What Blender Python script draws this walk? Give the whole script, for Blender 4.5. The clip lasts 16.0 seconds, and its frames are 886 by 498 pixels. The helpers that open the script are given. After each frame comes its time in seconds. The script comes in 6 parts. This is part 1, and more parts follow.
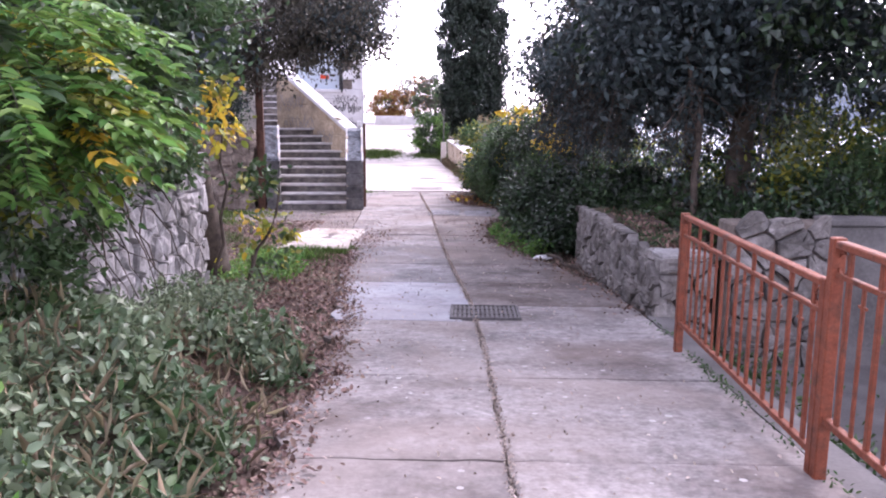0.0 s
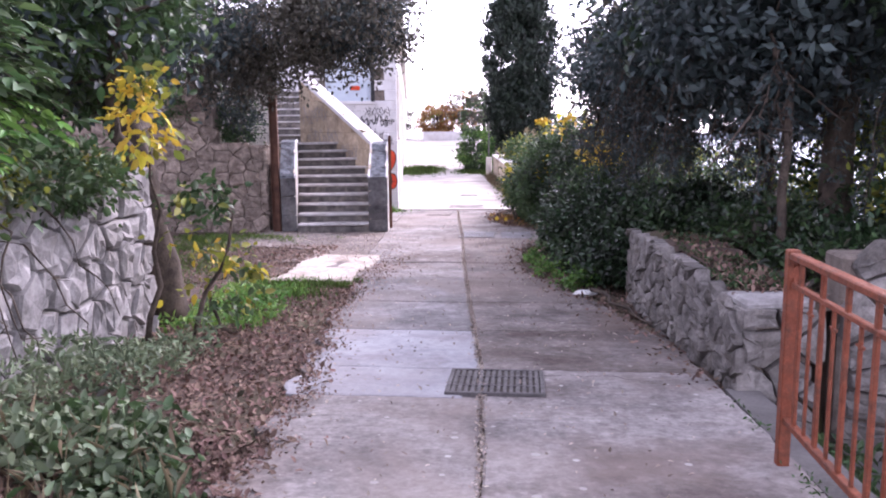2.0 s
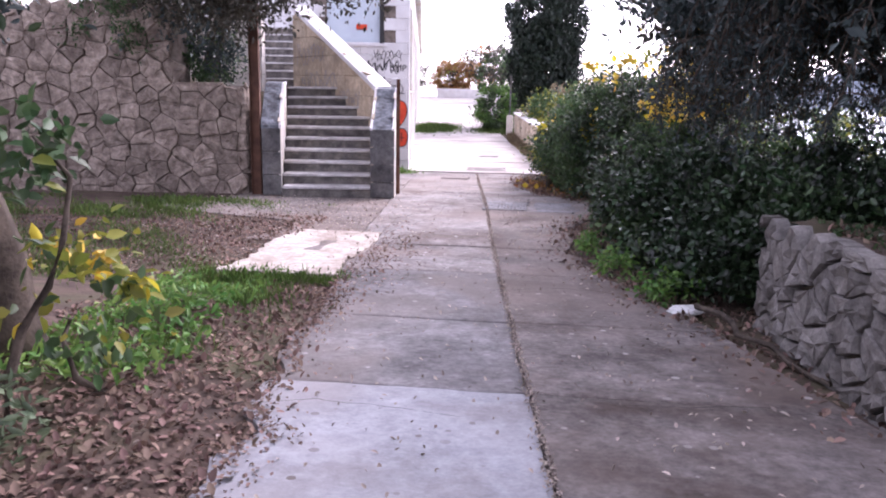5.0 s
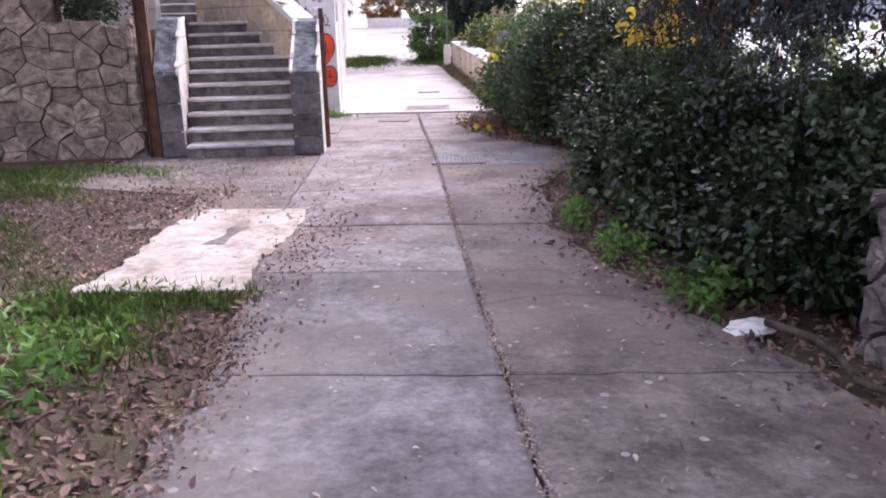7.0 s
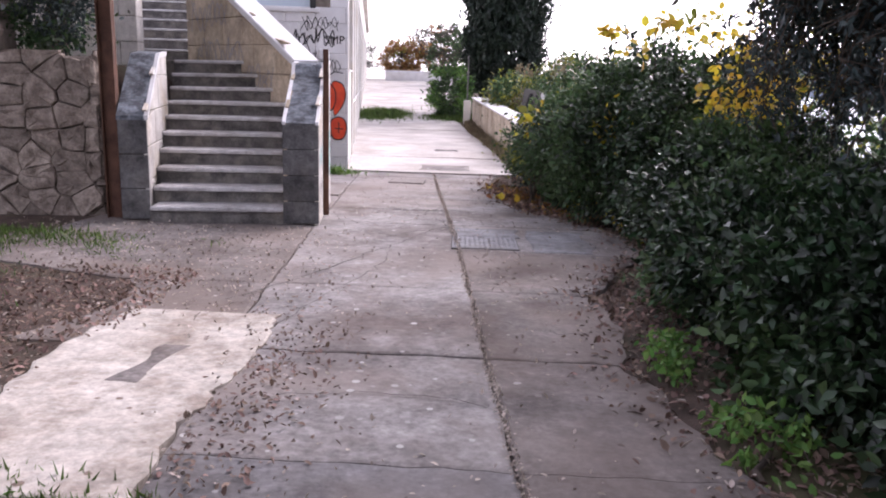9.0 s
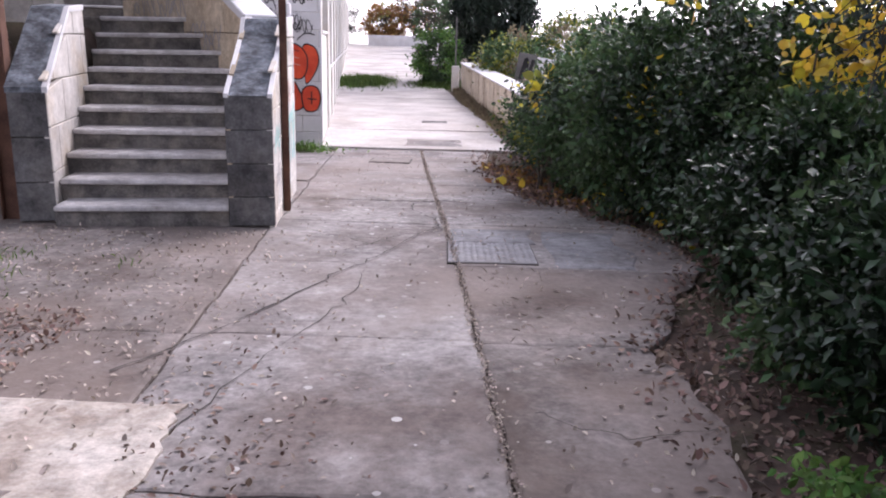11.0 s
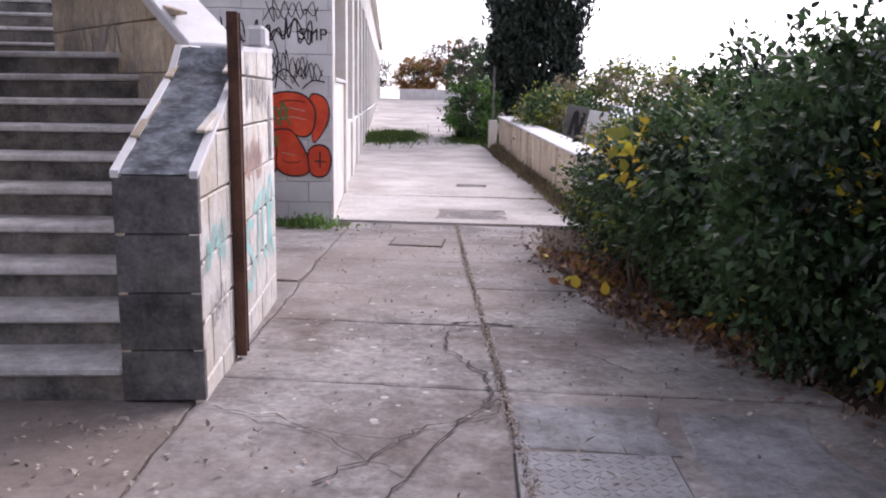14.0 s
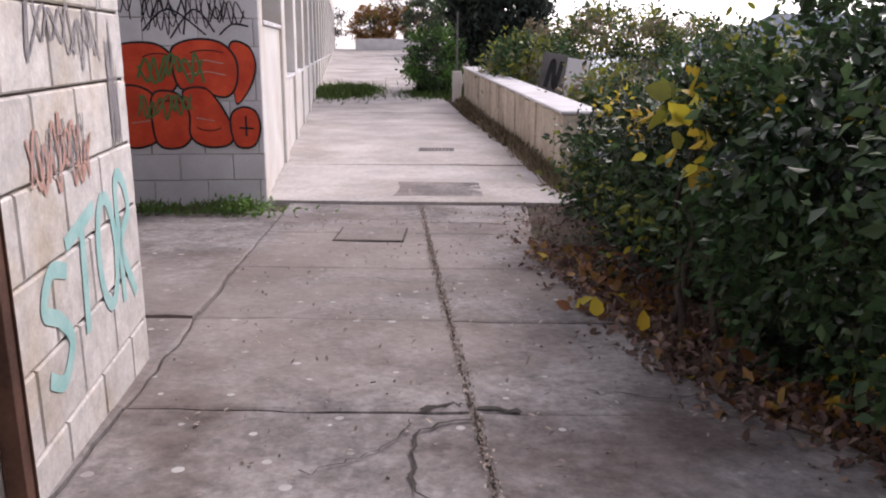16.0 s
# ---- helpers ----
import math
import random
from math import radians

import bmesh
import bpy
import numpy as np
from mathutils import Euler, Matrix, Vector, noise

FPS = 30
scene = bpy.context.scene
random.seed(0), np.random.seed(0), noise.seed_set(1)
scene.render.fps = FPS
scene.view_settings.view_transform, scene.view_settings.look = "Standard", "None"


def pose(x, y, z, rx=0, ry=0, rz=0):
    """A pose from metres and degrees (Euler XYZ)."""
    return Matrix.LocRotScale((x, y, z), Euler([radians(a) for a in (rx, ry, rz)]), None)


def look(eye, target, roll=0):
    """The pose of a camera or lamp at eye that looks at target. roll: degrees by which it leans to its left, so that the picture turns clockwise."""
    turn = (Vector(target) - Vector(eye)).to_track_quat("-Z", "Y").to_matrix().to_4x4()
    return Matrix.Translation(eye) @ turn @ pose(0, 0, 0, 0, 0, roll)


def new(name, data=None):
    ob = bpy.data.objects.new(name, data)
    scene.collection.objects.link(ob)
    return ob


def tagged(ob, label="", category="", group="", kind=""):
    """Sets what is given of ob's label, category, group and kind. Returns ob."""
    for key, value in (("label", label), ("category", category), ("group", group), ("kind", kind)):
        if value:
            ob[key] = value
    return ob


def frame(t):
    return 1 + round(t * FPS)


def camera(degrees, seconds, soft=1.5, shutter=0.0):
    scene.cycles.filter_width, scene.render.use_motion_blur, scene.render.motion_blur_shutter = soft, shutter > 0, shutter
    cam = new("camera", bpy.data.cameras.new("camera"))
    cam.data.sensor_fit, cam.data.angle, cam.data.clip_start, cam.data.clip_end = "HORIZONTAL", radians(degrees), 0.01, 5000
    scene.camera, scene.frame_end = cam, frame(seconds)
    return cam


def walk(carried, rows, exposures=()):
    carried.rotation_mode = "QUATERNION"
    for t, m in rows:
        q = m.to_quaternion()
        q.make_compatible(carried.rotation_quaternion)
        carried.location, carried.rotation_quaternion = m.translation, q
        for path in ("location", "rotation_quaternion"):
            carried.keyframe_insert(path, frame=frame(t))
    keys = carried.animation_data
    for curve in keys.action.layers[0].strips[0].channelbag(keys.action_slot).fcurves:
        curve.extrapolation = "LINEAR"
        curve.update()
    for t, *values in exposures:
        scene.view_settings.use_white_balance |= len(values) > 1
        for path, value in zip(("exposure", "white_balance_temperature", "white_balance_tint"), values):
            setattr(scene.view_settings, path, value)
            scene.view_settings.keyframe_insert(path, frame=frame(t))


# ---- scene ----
cam = camera(58.5, 16.0, soft=2.0)
METRES, EYE, TILT, LEAN, TURN = 17.6, 1.5, 0.0, 0.0, 1.7
ROWS = [
    (0.0, 0.0, 0.0, 0.0, 0.06, -9.67, -0.34),
    (0.5, 0.0086, 0.0298, -0.0001, 0.09, -10.13, 0.71),
    (1.0, 0.0186, 0.0583, -0.0019, 3.55, -9.87, -1.88),
    (1.5, 0.0222, 0.0891, -0.0052, 1.13, -8.67, -0.09),
    (2.0, 0.024, 0.1209, -0.0085, 3.88, -8.47, 0.56),
    (2.5, 0.0249, 0.1532, -0.0107, 4.12, -8.44, 0.22),
    (3.0, 0.0202, 0.1835, -0.0119, 1.93, -10.35, 1.87),
    (3.5, 0.0157, 0.2124, -0.0153, 5.04, -10.32, -1.47),
    (6.0, -0.0035, 0.3693, -0.0272, 3.87, -14.88, 0.11),
    (6.5, -0.0061, 0.3992, -0.0275, 1.46, -17.68, 0.02),
    (7.0, -0.0091, 0.4263, -0.025, -0.02, -16.18, 1.23),
    (7.5, -0.0113, 0.4576, -0.027, 3.58, -15.29, -1.34),
    (8.0, -0.013, 0.4918, -0.0276, -1.21, -14.01, -0.42),
    (8.5, -0.0174, 0.5217, -0.0303, -1.3, -12.14, -0.31),
    (9.0, -0.0171, 0.5526, -0.029, 1.24, -12.38, -1.66),
    (11.5, -0.0254, 0.6994, -0.0344, -0.84, -14.89, -1.12),
    (12.0, -0.0287, 0.7302, -0.0345, -3.69, -12.2, -0.44),
    (12.5, -0.0309, 0.7618, -0.0369, -0.88, -11.5, -0.75),
    (13.0, -0.0325, 0.7923, -0.0383, -0.32, -12.14, -1.55),
    (13.5, -0.0319, 0.8222, -0.0379, -2.74, -12.81, 0.37),
    (14.0, -0.0309, 0.8529, -0.0391, 2.45, -10.97, -1.13),
    (14.5, -0.0309, 0.882, -0.0412, 0.41, -12.49, -1.16),
    (15.0, -0.0325, 0.9152, -0.0422, -1.55, -12.62, 1.25),
    (15.5, -0.0326, 0.9516, -0.0419, 3.32, -13.43, -0.99),
    (16.0, -0.0356, 0.9873, -0.0418, -0.45, -14.38, -0.41),
]
walk(cam, [(t, pose(0, 0, EYE, TILT, LEAN, TURN) @ pose(METRES * x, METRES * y, METRES * z, 90 + pitch, roll, yaw)) for t, x, y, z, yaw, pitch, roll in ROWS],
     exposures=[(0.0, 2.0, 5980, 36), (3.5, 1.98, 6020, 36), (6.0, 1.84, 6100, 33), (7.0, 1.75, 6150, 32), (9.0, 1.42, 6200, 28), (12.0, 1.38, 6080, 26), (14.0, 1.07, 6130, 26), (16.0, 0.78, 6450, 25)])

# ---- sky and sun ----
world = bpy.data.worlds.new("world")
scene.world = world
world.use_nodes = True
wn, wl = world.node_tree.nodes, world.node_tree.links
sky = wn.new("ShaderNodeTexSky")
sky.sky_type, sky.sun_disc = "NISHITA", False
sky.sun_elevation, sky.sun_rotation = radians(38), radians(35)
sky.dust_density, sky.air_density = 1.5, 1.0
pale = wn.new("ShaderNodeHueSaturation")
pale.inputs["Saturation"].default_value = 0.22
wl.new(sky.outputs[0], pale.inputs["Color"])
wl.new(pale.outputs[0], wn["Background"].inputs[0])
wn["Background"].inputs[1].default_value = 0.15
sun = new("sun", bpy.data.lights.new("sun", "SUN"))
sun.data.energy, sun.data.angle, sun.data.color = 1.0, radians(25), (1.0, 0.95, 0.88)
sun.matrix_world = look((20, 28, 30), (0, 0, 0))


# ---- materials ----
def material(name, dark, light, rough=0.9, scale=3.0, fine=60.0, bump=0.3, vary=0.0, island=0.0, stain=None, stain_scale=0.7, stain_amount=0.5, metal=0.0, spec=0.3, trans=0.0, speck=0.0, chips=None, film=None):
    """Two-scale noise between two colours, with optional stains, per-piece variation and fine relief."""
    m = bpy.data.materials.new(name)
    m.use_nodes = True
    n, l = m.node_tree.nodes, m.node_tree.links
    b = n["Principled BSDF"]
    b.inputs["Roughness"].default_value, b.inputs["Metallic"].default_value = rough, metal
    b.inputs["Specular IOR Level"].default_value = spec
    geo = n.new("ShaderNodeNewGeometry")
    big, small = n.new("ShaderNodeTexNoise"), n.new("ShaderNodeTexNoise")
    big.inputs["Scale"].default_value, big.inputs["Detail"].default_value = scale, 6
    small.inputs["Scale"].default_value, small.inputs["Detail"].default_value = fine, 4
    for t in (big, small):
        l.new(geo.outputs["Position"], t.inputs["Vector"])
    add = n.new("ShaderNodeMath")
    add.operation = "MULTIPLY_ADD"
    add.inputs[1].default_value = 0.45
    l.new(small.outputs["Fac"], add.inputs[0])
    l.new(big.outputs["Fac"], add.inputs[2])
    ramp = n.new("ShaderNodeMapRange")
    ramp.inputs["From Min"].default_value, ramp.inputs["From Max"].default_value = 0.5, 0.95
    l.new(add.outputs[0], ramp.inputs["Value"])
    mix = n.new("ShaderNodeMixRGB")
    mix.inputs[1].default_value, mix.inputs[2].default_value = (*dark, 1), (*light, 1)
    l.new(ramp.outputs[0], mix.inputs[0])
    out = mix.outputs[0]
    if stain:
        sn = n.new("ShaderNodeTexNoise")
        sn.inputs["Scale"].default_value, sn.inputs["Detail"].default_value, sn.inputs["Roughness"].default_value = stain_scale, 8, 0.65
        l.new(geo.outputs["Position"], sn.inputs["Vector"])
        sr = n.new("ShaderNodeMapRange")
        sr.inputs["From Min"].default_value, sr.inputs["From Max"].default_value, sr.inputs["To Max"].default_value = 0.47, 0.66, stain_amount
        l.new(sn.outputs["Fac"], sr.inputs["Value"])
        sm = n.new("ShaderNodeMixRGB")
        sm.inputs[2].default_value = (*stain, 1)
        l.new(sr.outputs[0], sm.inputs[0])
        l.new(out, sm.inputs[1])
        out = sm.outputs[0]
    if speck:
        kn = n.new("ShaderNodeTexNoise")
        kn.inputs["Scale"].default_value, kn.inputs["Detail"].default_value, kn.inputs["Roughness"].default_value = 11, 9, 0.78
        l.new(geo.outputs["Position"], kn.inputs["Vector"])
        kr = n.new("ShaderNodeMapRange")
        kr.inputs["From Min"].default_value, kr.inputs["From Max"].default_value = 0.35, 0.62
        kr.inputs["To Min"].default_value, kr.inputs["To Max"].default_value = 1 - speck, 1 + 0.35 * speck
        l.new(kn.outputs["Fac"], kr.inputs["Value"])
        kh = n.new("ShaderNodeHueSaturation")
        l.new(kr.outputs[0], kh.inputs["Value"])
        l.new(out, kh.inputs["Color"])
        out = kh.outputs[0]
    if film:
        # thin dust or lichen in broad, soft-edged sheets
        fn = n.new("ShaderNodeTexNoise")
        fn.inputs["Scale"].default_value, fn.inputs["Detail"].default_value, fn.inputs["Distortion"].default_value = 0.55, 7, 0.8
        l.new(geo.outputs["Position"], fn.inputs["Vector"])
        fm = n.new("ShaderNodeMapRange")
        fm.inputs["From Min"].default_value, fm.inputs["From Max"].default_value, fm.inputs["To Max"].default_value = 0.45, 0.62, 0.6
        l.new(fn.outputs["Fac"], fm.inputs["Value"])
        fx = n.new("ShaderNodeMixRGB")
        fx.inputs[2].default_value = (*film, 1)
        l.new(fm.outputs[0], fx.inputs[0])
        l.new(out, fx.inputs[1])
        out = fx.outputs[0]
    if chips:
        # small scattered chips and bird-lime spots of uneven size
        cv = n.new("ShaderNodeTexVoronoi")
        cv.inputs["Scale"].default_value = 9.0
        l.new(geo.outputs["Position"], cv.inputs["Vector"])
        sep = n.new("ShaderNodeSeparateColor")
        l.new(cv.outputs["Color"], sep.inputs[0])
        rad = n.new("ShaderNodeMapRange")
        rad.inputs["From Min"].default_value, rad.inputs["From Max"].default_value, rad.inputs["To Max"].default_value = 0.45, 1.0, 0.24
        l.new(sep.outputs[0], rad.inputs["Value"])
        near = n.new("ShaderNodeMath")
        near.operation = "LESS_THAN"
        l.new(cv.outputs["Distance"], near.inputs[0])
        l.new(rad.outputs[0], near.inputs[1])
        soft = n.new("ShaderNodeMath")
        soft.operation = "MULTIPLY"
        l.new(near.outputs[0], soft.inputs[0])
        l.new(sep.outputs[1], soft.inputs[1])
        cx = n.new("ShaderNodeMixRGB")
        cx.inputs[2].default_value = (*chips, 1)
        l.new(soft.outputs[0], cx.inputs[0])
        l.new(out, cx.inputs[1])
        out = cx.outputs[0]
    if vary or island:
        hs = n.new("ShaderNodeHueSaturation")
        src = geo.outputs["Random Per Island"] if island else n.new("ShaderNodeObjectInfo").outputs["Random"]
        amount = island or vary
        mr = n.new("ShaderNodeMapRange")
        mr.inputs["To Min"].default_value, mr.inputs["To Max"].default_value = 1 - amount, 1 + amount
        l.new(src, mr.inputs["Value"])
        l.new(mr.outputs[0], hs.inputs["Value"])
        if island:
            wrap = n.new("ShaderNodeMath")
            wrap.operation = "MULTIPLY"
            wrap.inputs[1].default_value = 7.31
            l.new(src, wrap.inputs[0])
            fr = n.new("ShaderNodeMath")
            fr.operation = "FRACT"
            l.new(wrap.outputs[0], fr.inputs[0])
            hr = n.new("ShaderNodeMapRange")
            hr.inputs["To Min"].default_value, hr.inputs["To Max"].default_value = 0.475, 0.52
            l.new(fr.outputs[0], hr.inputs["Value"])
            l.new(hr.outputs[0], hs.inputs["Hue"])
        l.new(out, hs.inputs["Color"])
        out = hs.outputs[0]
    l.new(out, b.inputs["Base Color"])
    if bump:
        bp = n.new("ShaderNodeBump")
        bp.inputs["Strength"].default_value, bp.inputs["Distance"].default_value = bump, 0.01
        l.new(add.outputs[0], bp.inputs["Height"])
        l.new(bp.outputs[0], b.inputs["Normal"])
    if trans:
        tr = n.new("ShaderNodeBsdfTranslucent")
        l.new(out, tr.inputs["Color"])
        ms = n.new("ShaderNodeMixShader")
        ms.inputs[0].default_value = trans
        l.new(b.outputs[0], ms.inputs[1])
        l.new(tr.outputs[0], ms.inputs[2])
        l.new(ms.outputs[0], n["Material Output"].inputs["Surface"])
    return m


CONCRETE = material("worn_concrete", (0.16, 0.146, 0.142), (0.40, 0.372, 0.36), scale=1.7, fine=26, bump=0.9, vary=0.09, stain=(0.13, 0.10, 0.088), stain_scale=0.9, stain_amount=0.85, speck=0.42, chips=(0.50, 0.48, 0.46), film=(0.29, 0.245, 0.22))
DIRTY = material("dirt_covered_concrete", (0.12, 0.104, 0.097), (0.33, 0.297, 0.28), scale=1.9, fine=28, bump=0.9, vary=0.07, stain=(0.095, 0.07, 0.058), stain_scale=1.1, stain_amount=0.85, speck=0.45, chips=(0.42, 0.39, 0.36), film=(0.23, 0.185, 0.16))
# darker grey than the other slabs, used left of the joint for y 9.45 to 12.8
DARKGREY = material("dark_grey_concrete", (0.12, 0.115, 0.118), (0.29, 0.28, 0.285), scale=2.1, fine=28, bump=0.8, vary=0.07, stain=(0.10, 0.085, 0.078), stain_scale=1.0, stain_amount=0.8, speck=0.4, chips=(0.40, 0.39, 0.38), film=(0.21, 0.18, 0.165))
PALE = material("pale_concrete", (0.40, 0.372, 0.355), (0.65, 0.612, 0.588), scale=0.9, fine=30, bump=0.4, vary=0.05, stain=(0.33, 0.28, 0.24), stain_scale=0.6, stain_amount=0.6, speck=0.2)
PATCHED = material("smooth_repair_concrete", (0.29, 0.295, 0.32), (0.42, 0.43, 0.465), scale=2.5, fine=50, bump=0.25, stain=(0.24, 0.215, 0.21), stain_scale=2.0, speck=0.25, chips=(0.16, 0.14, 0.13), film=(0.33, 0.31, 0.31))
REPAIR = material("grey_repair_concrete", (0.20, 0.198, 0.205), (0.36, 0.355, 0.37), scale=2.5, fine=45, bump=0.5, stain=(0.17, 0.145, 0.13), stain_scale=1.8, stain_amount=0.6, speck=0.4)
SANDY = material("pale_screed", (0.40, 0.35, 0.30), (0.64, 0.59, 0.53), scale=2.5, fine=35, bump=0.8, stain=(0.24, 0.18, 0.14), stain_scale=1.9, stain_amount=0.8, speck=0.4, chips=(0.20, 0.15, 0.12))
SOIL = material("leafy_soil", (0.045, 0.032, 0.025), (0.125, 0.086, 0.068), scale=4, fine=55, bump=1.0, stain=(0.07, 0.085, 0.03), stain_scale=0.8, stain_amount=0.6)
GAP = material("dark_joint", (0.035, 0.03, 0.027), (0.08, 0.07, 0.06), scale=9)
LIMESTONE = material("grey_limestone", (0.13, 0.12, 0.113), (0.31, 0.29, 0.275), scale=5, fine=50, bump=0.8, vary=0.22, stain=(0.15, 0.13, 0.11), stain_scale=3, speck=0.4)
BOULDER = material("pale_limestone", (0.25, 0.24, 0.235), (0.48, 0.465, 0.46), scale=4, fine=40, bump=0.8, vary=0.18, stain=(0.20, 0.18, 0.16), stain_scale=2.5, speck=0.35)
RUBBLE = material("brown_rubble_stone", (0.15, 0.117, 0.096), (0.42, 0.35, 0.295), scale=7, fine=38, bump=1.0, vary=0.24, stain=(0.12, 0.09, 0.075), stain_scale=2.5, speck=0.4)
MORTAR = material("dark_mortar", (0.12, 0.10, 0.085), (0.26, 0.22, 0.19), scale=8)
ASHLAR = material("cream_stone_block", (0.58, 0.545, 0.50), (0.80, 0.77, 0.73), scale=3, fine=50, bump=0.4, vary=0.09, stain=(0.50, 0.38, 0.22), stain_scale=1.3, stain_amount=0.55, speck=0.22)
YELLOW = material("yellowed_stone_block", (0.42, 0.33, 0.23), (0.64, 0.54, 0.41), scale=3, fine=50, bump=0.4, vary=0.12, stain=(0.22, 0.18, 0.15), stain_scale=1.4, speck=0.3)
WHITE = material("white_stone_block", (0.62, 0.61, 0.62), (0.80, 0.79, 0.80), scale=2, fine=50, bump=0.25, vary=0.05, stain=(0.55, 0.52, 0.50), stain_scale=1.2)
# for front faces only, far darker than the cream sides of these walls
DARKSTONE = material("dark_grey_stone", (0.055, 0.053, 0.055), (0.17, 0.166, 0.168), scale=3.5, fine=45, bump=0.5, vary=0.15, stain=(0.24, 0.22, 0.20), stain_scale=1.6, stain_amount=0.45, speck=0.4)
# treads pale, risers about a third of that tone with paler tan stains
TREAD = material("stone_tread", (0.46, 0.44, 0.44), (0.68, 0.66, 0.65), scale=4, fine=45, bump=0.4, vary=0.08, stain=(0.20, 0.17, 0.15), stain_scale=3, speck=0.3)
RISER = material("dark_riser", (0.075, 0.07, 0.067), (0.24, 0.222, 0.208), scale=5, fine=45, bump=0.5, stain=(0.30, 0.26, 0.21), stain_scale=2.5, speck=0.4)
PLASTER = material("aged_plaster", (0.62, 0.59, 0.55), (0.78, 0.76, 0.73), scale=1.5, fine=30, bump=0.3, stain=(0.55, 0.46, 0.34), stain_scale=0.7, stain_amount=0.6)
CREAM = material("cream_stained_plaster", (0.50, 0.42, 0.33), (0.72, 0.64, 0.53), scale=1.4, fine=35, bump=0.6, stain=(0.34, 0.27, 0.20), stain_scale=1.2, stain_amount=0.7, speck=0.3)
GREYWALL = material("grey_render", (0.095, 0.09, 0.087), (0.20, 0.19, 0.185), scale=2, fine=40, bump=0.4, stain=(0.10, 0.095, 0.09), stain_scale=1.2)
RAIL = material("rusty_red_paint", (0.17, 0.045, 0.024), (0.37, 0.115, 0.06), rough=0.6, scale=9, fine=80, bump=0.5, stain=(0.09, 0.04, 0.028), stain_scale=9, stain_amount=0.85, speck=0.3)
RUST = material("brown_rusty_steel", (0.065, 0.032, 0.022), (0.15, 0.075, 0.05), rough=0.8, scale=5, fine=60, bump=0.4)
STEEL = material("dull_grey_steel", (0.22, 0.215, 0.225), (0.36, 0.355, 0.37), rough=0.65, scale=4, fine=60, bump=0.3, stain=(0.20, 0.17, 0.15), stain_scale=3, speck=0.3)
IRON = material("dark_iron", (0.06, 0.055, 0.055), (0.16, 0.15, 0.15), rough=0.7, scale=12, fine=80, bump=0.3)
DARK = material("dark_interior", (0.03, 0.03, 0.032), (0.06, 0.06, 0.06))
BARK = material("dark_bark", (0.035, 0.027, 0.022), (0.12, 0.095, 0.075), scale=9, fine=50, bump=1.0)
SLATE = material("grey_weathered_cap", (0.075, 0.082, 0.095), (0.27, 0.295, 0.33), scale=7, fine=30, bump=1.0, stain=(0.05, 0.05, 0.055), stain_scale=6, stain_amount=0.9, speck=0.5)
REDPAINT = material("red_spray_paint", (0.62, 0.05, 0.02), (0.86, 0.12, 0.045), rough=0.6, scale=4, bump=0.1, stain=(0.50, 0.06, 0.03), stain_scale=3)
BLACKPAINT = material("black_spray_paint", (0.012, 0.012, 0.014), (0.035, 0.033, 0.035), rough=0.6, bump=0.0)
TEALPAINT = material("teal_spray_paint", (0.27, 0.56, 0.53), (0.46, 0.70, 0.66), rough=0.6, scale=6, bump=0.0)
GREENPAINT = material("green_spray_paint", (0.10, 0.16, 0.05), (0.16, 0.22, 0.08), rough=0.6, bump=0.0)
PINKPAINT = material("faded_red_spray_paint", (0.50, 0.28, 0.22), (0.62, 0.40, 0.33), rough=0.6, bump=0.0)
GREYPAINT = material("grey_spray_paint", (0.22, 0.21, 0.22), (0.36, 0.34, 0.34), rough=0.6, bump=0.0)
BOARD = material("pale_blue_shutter", (0.50, 0.58, 0.66), (0.62, 0.70, 0.77), rough=0.6, scale=2)
PAPER = material("white_litter", (0.6, 0.6, 0.6), (0.8, 0.8, 0.8), rough=0.5)
SEA = material("pale_sea", (0.10, 0.15, 0.19), (0.16, 0.22, 0.26), rough=0.35, scale=0.01, fine=0.3)
HILL = material("haze_tinted_hill", (0.10, 0.13, 0.17), (0.16, 0.19, 0.23), scale=0.01, fine=0.05, bump=0)


def leafy(name, dark, light, island=0.45, rough=0.5, trans=0.25, spec=0.4):
    return material(name, dark, light, rough=rough, scale=1.2, fine=8, bump=0, island=island, trans=trans, spec=spec)


LAUREL = leafy("dark_glossy_leaf", (0.011, 0.028, 0.012), (0.034, 0.066, 0.027), island=0.7, rough=0.36, trans=0.06, spec=0.5)
IVY = leafy("mid_green_leaf", (0.034, 0.07, 0.026), (0.08, 0.142, 0.054), rough=0.5)
FRESH = leafy("bright_green_leaf", (0.08, 0.19, 0.04), (0.18, 0.33, 0.08), trans=0.35)
SAGE = leafy("grey_green_leaf", (0.10, 0.15, 0.085), (0.22, 0.28, 0.17))
GOLD = leafy("yellow_autumn_leaf", (0.50, 0.36, 0.03), (0.70, 0.56, 0.06), island=0.25, trans=0.35)
LIME = leafy("yellow_green_leaf", (0.16, 0.20, 0.03), (0.30, 0.30, 0.05), island=0.3, trans=0.35)
NEEDLE = leafy("dark_canopy_leaf", (0.026, 0.042, 0.044), (0.066, 0.092, 0.09), trans=0.15)
OLIVE = leafy("olive_brown_leaf", (0.045, 0.042, 0.03), (0.10, 0.095, 0.07), trans=0.2)
CYPRESS = leafy("cypress_green", (0.012, 0.022, 0.016), (0.028, 0.045, 0.03), trans=0.05)
STRAW = leafy("dry_grass", (0.20, 0.16, 0.10), (0.34, 0.28, 0.18), island=0.3)
AUTUMN = leafy("orange_brown_leaf", (0.22, 0.11, 0.035), (0.40, 0.22, 0.07), island=0.3)
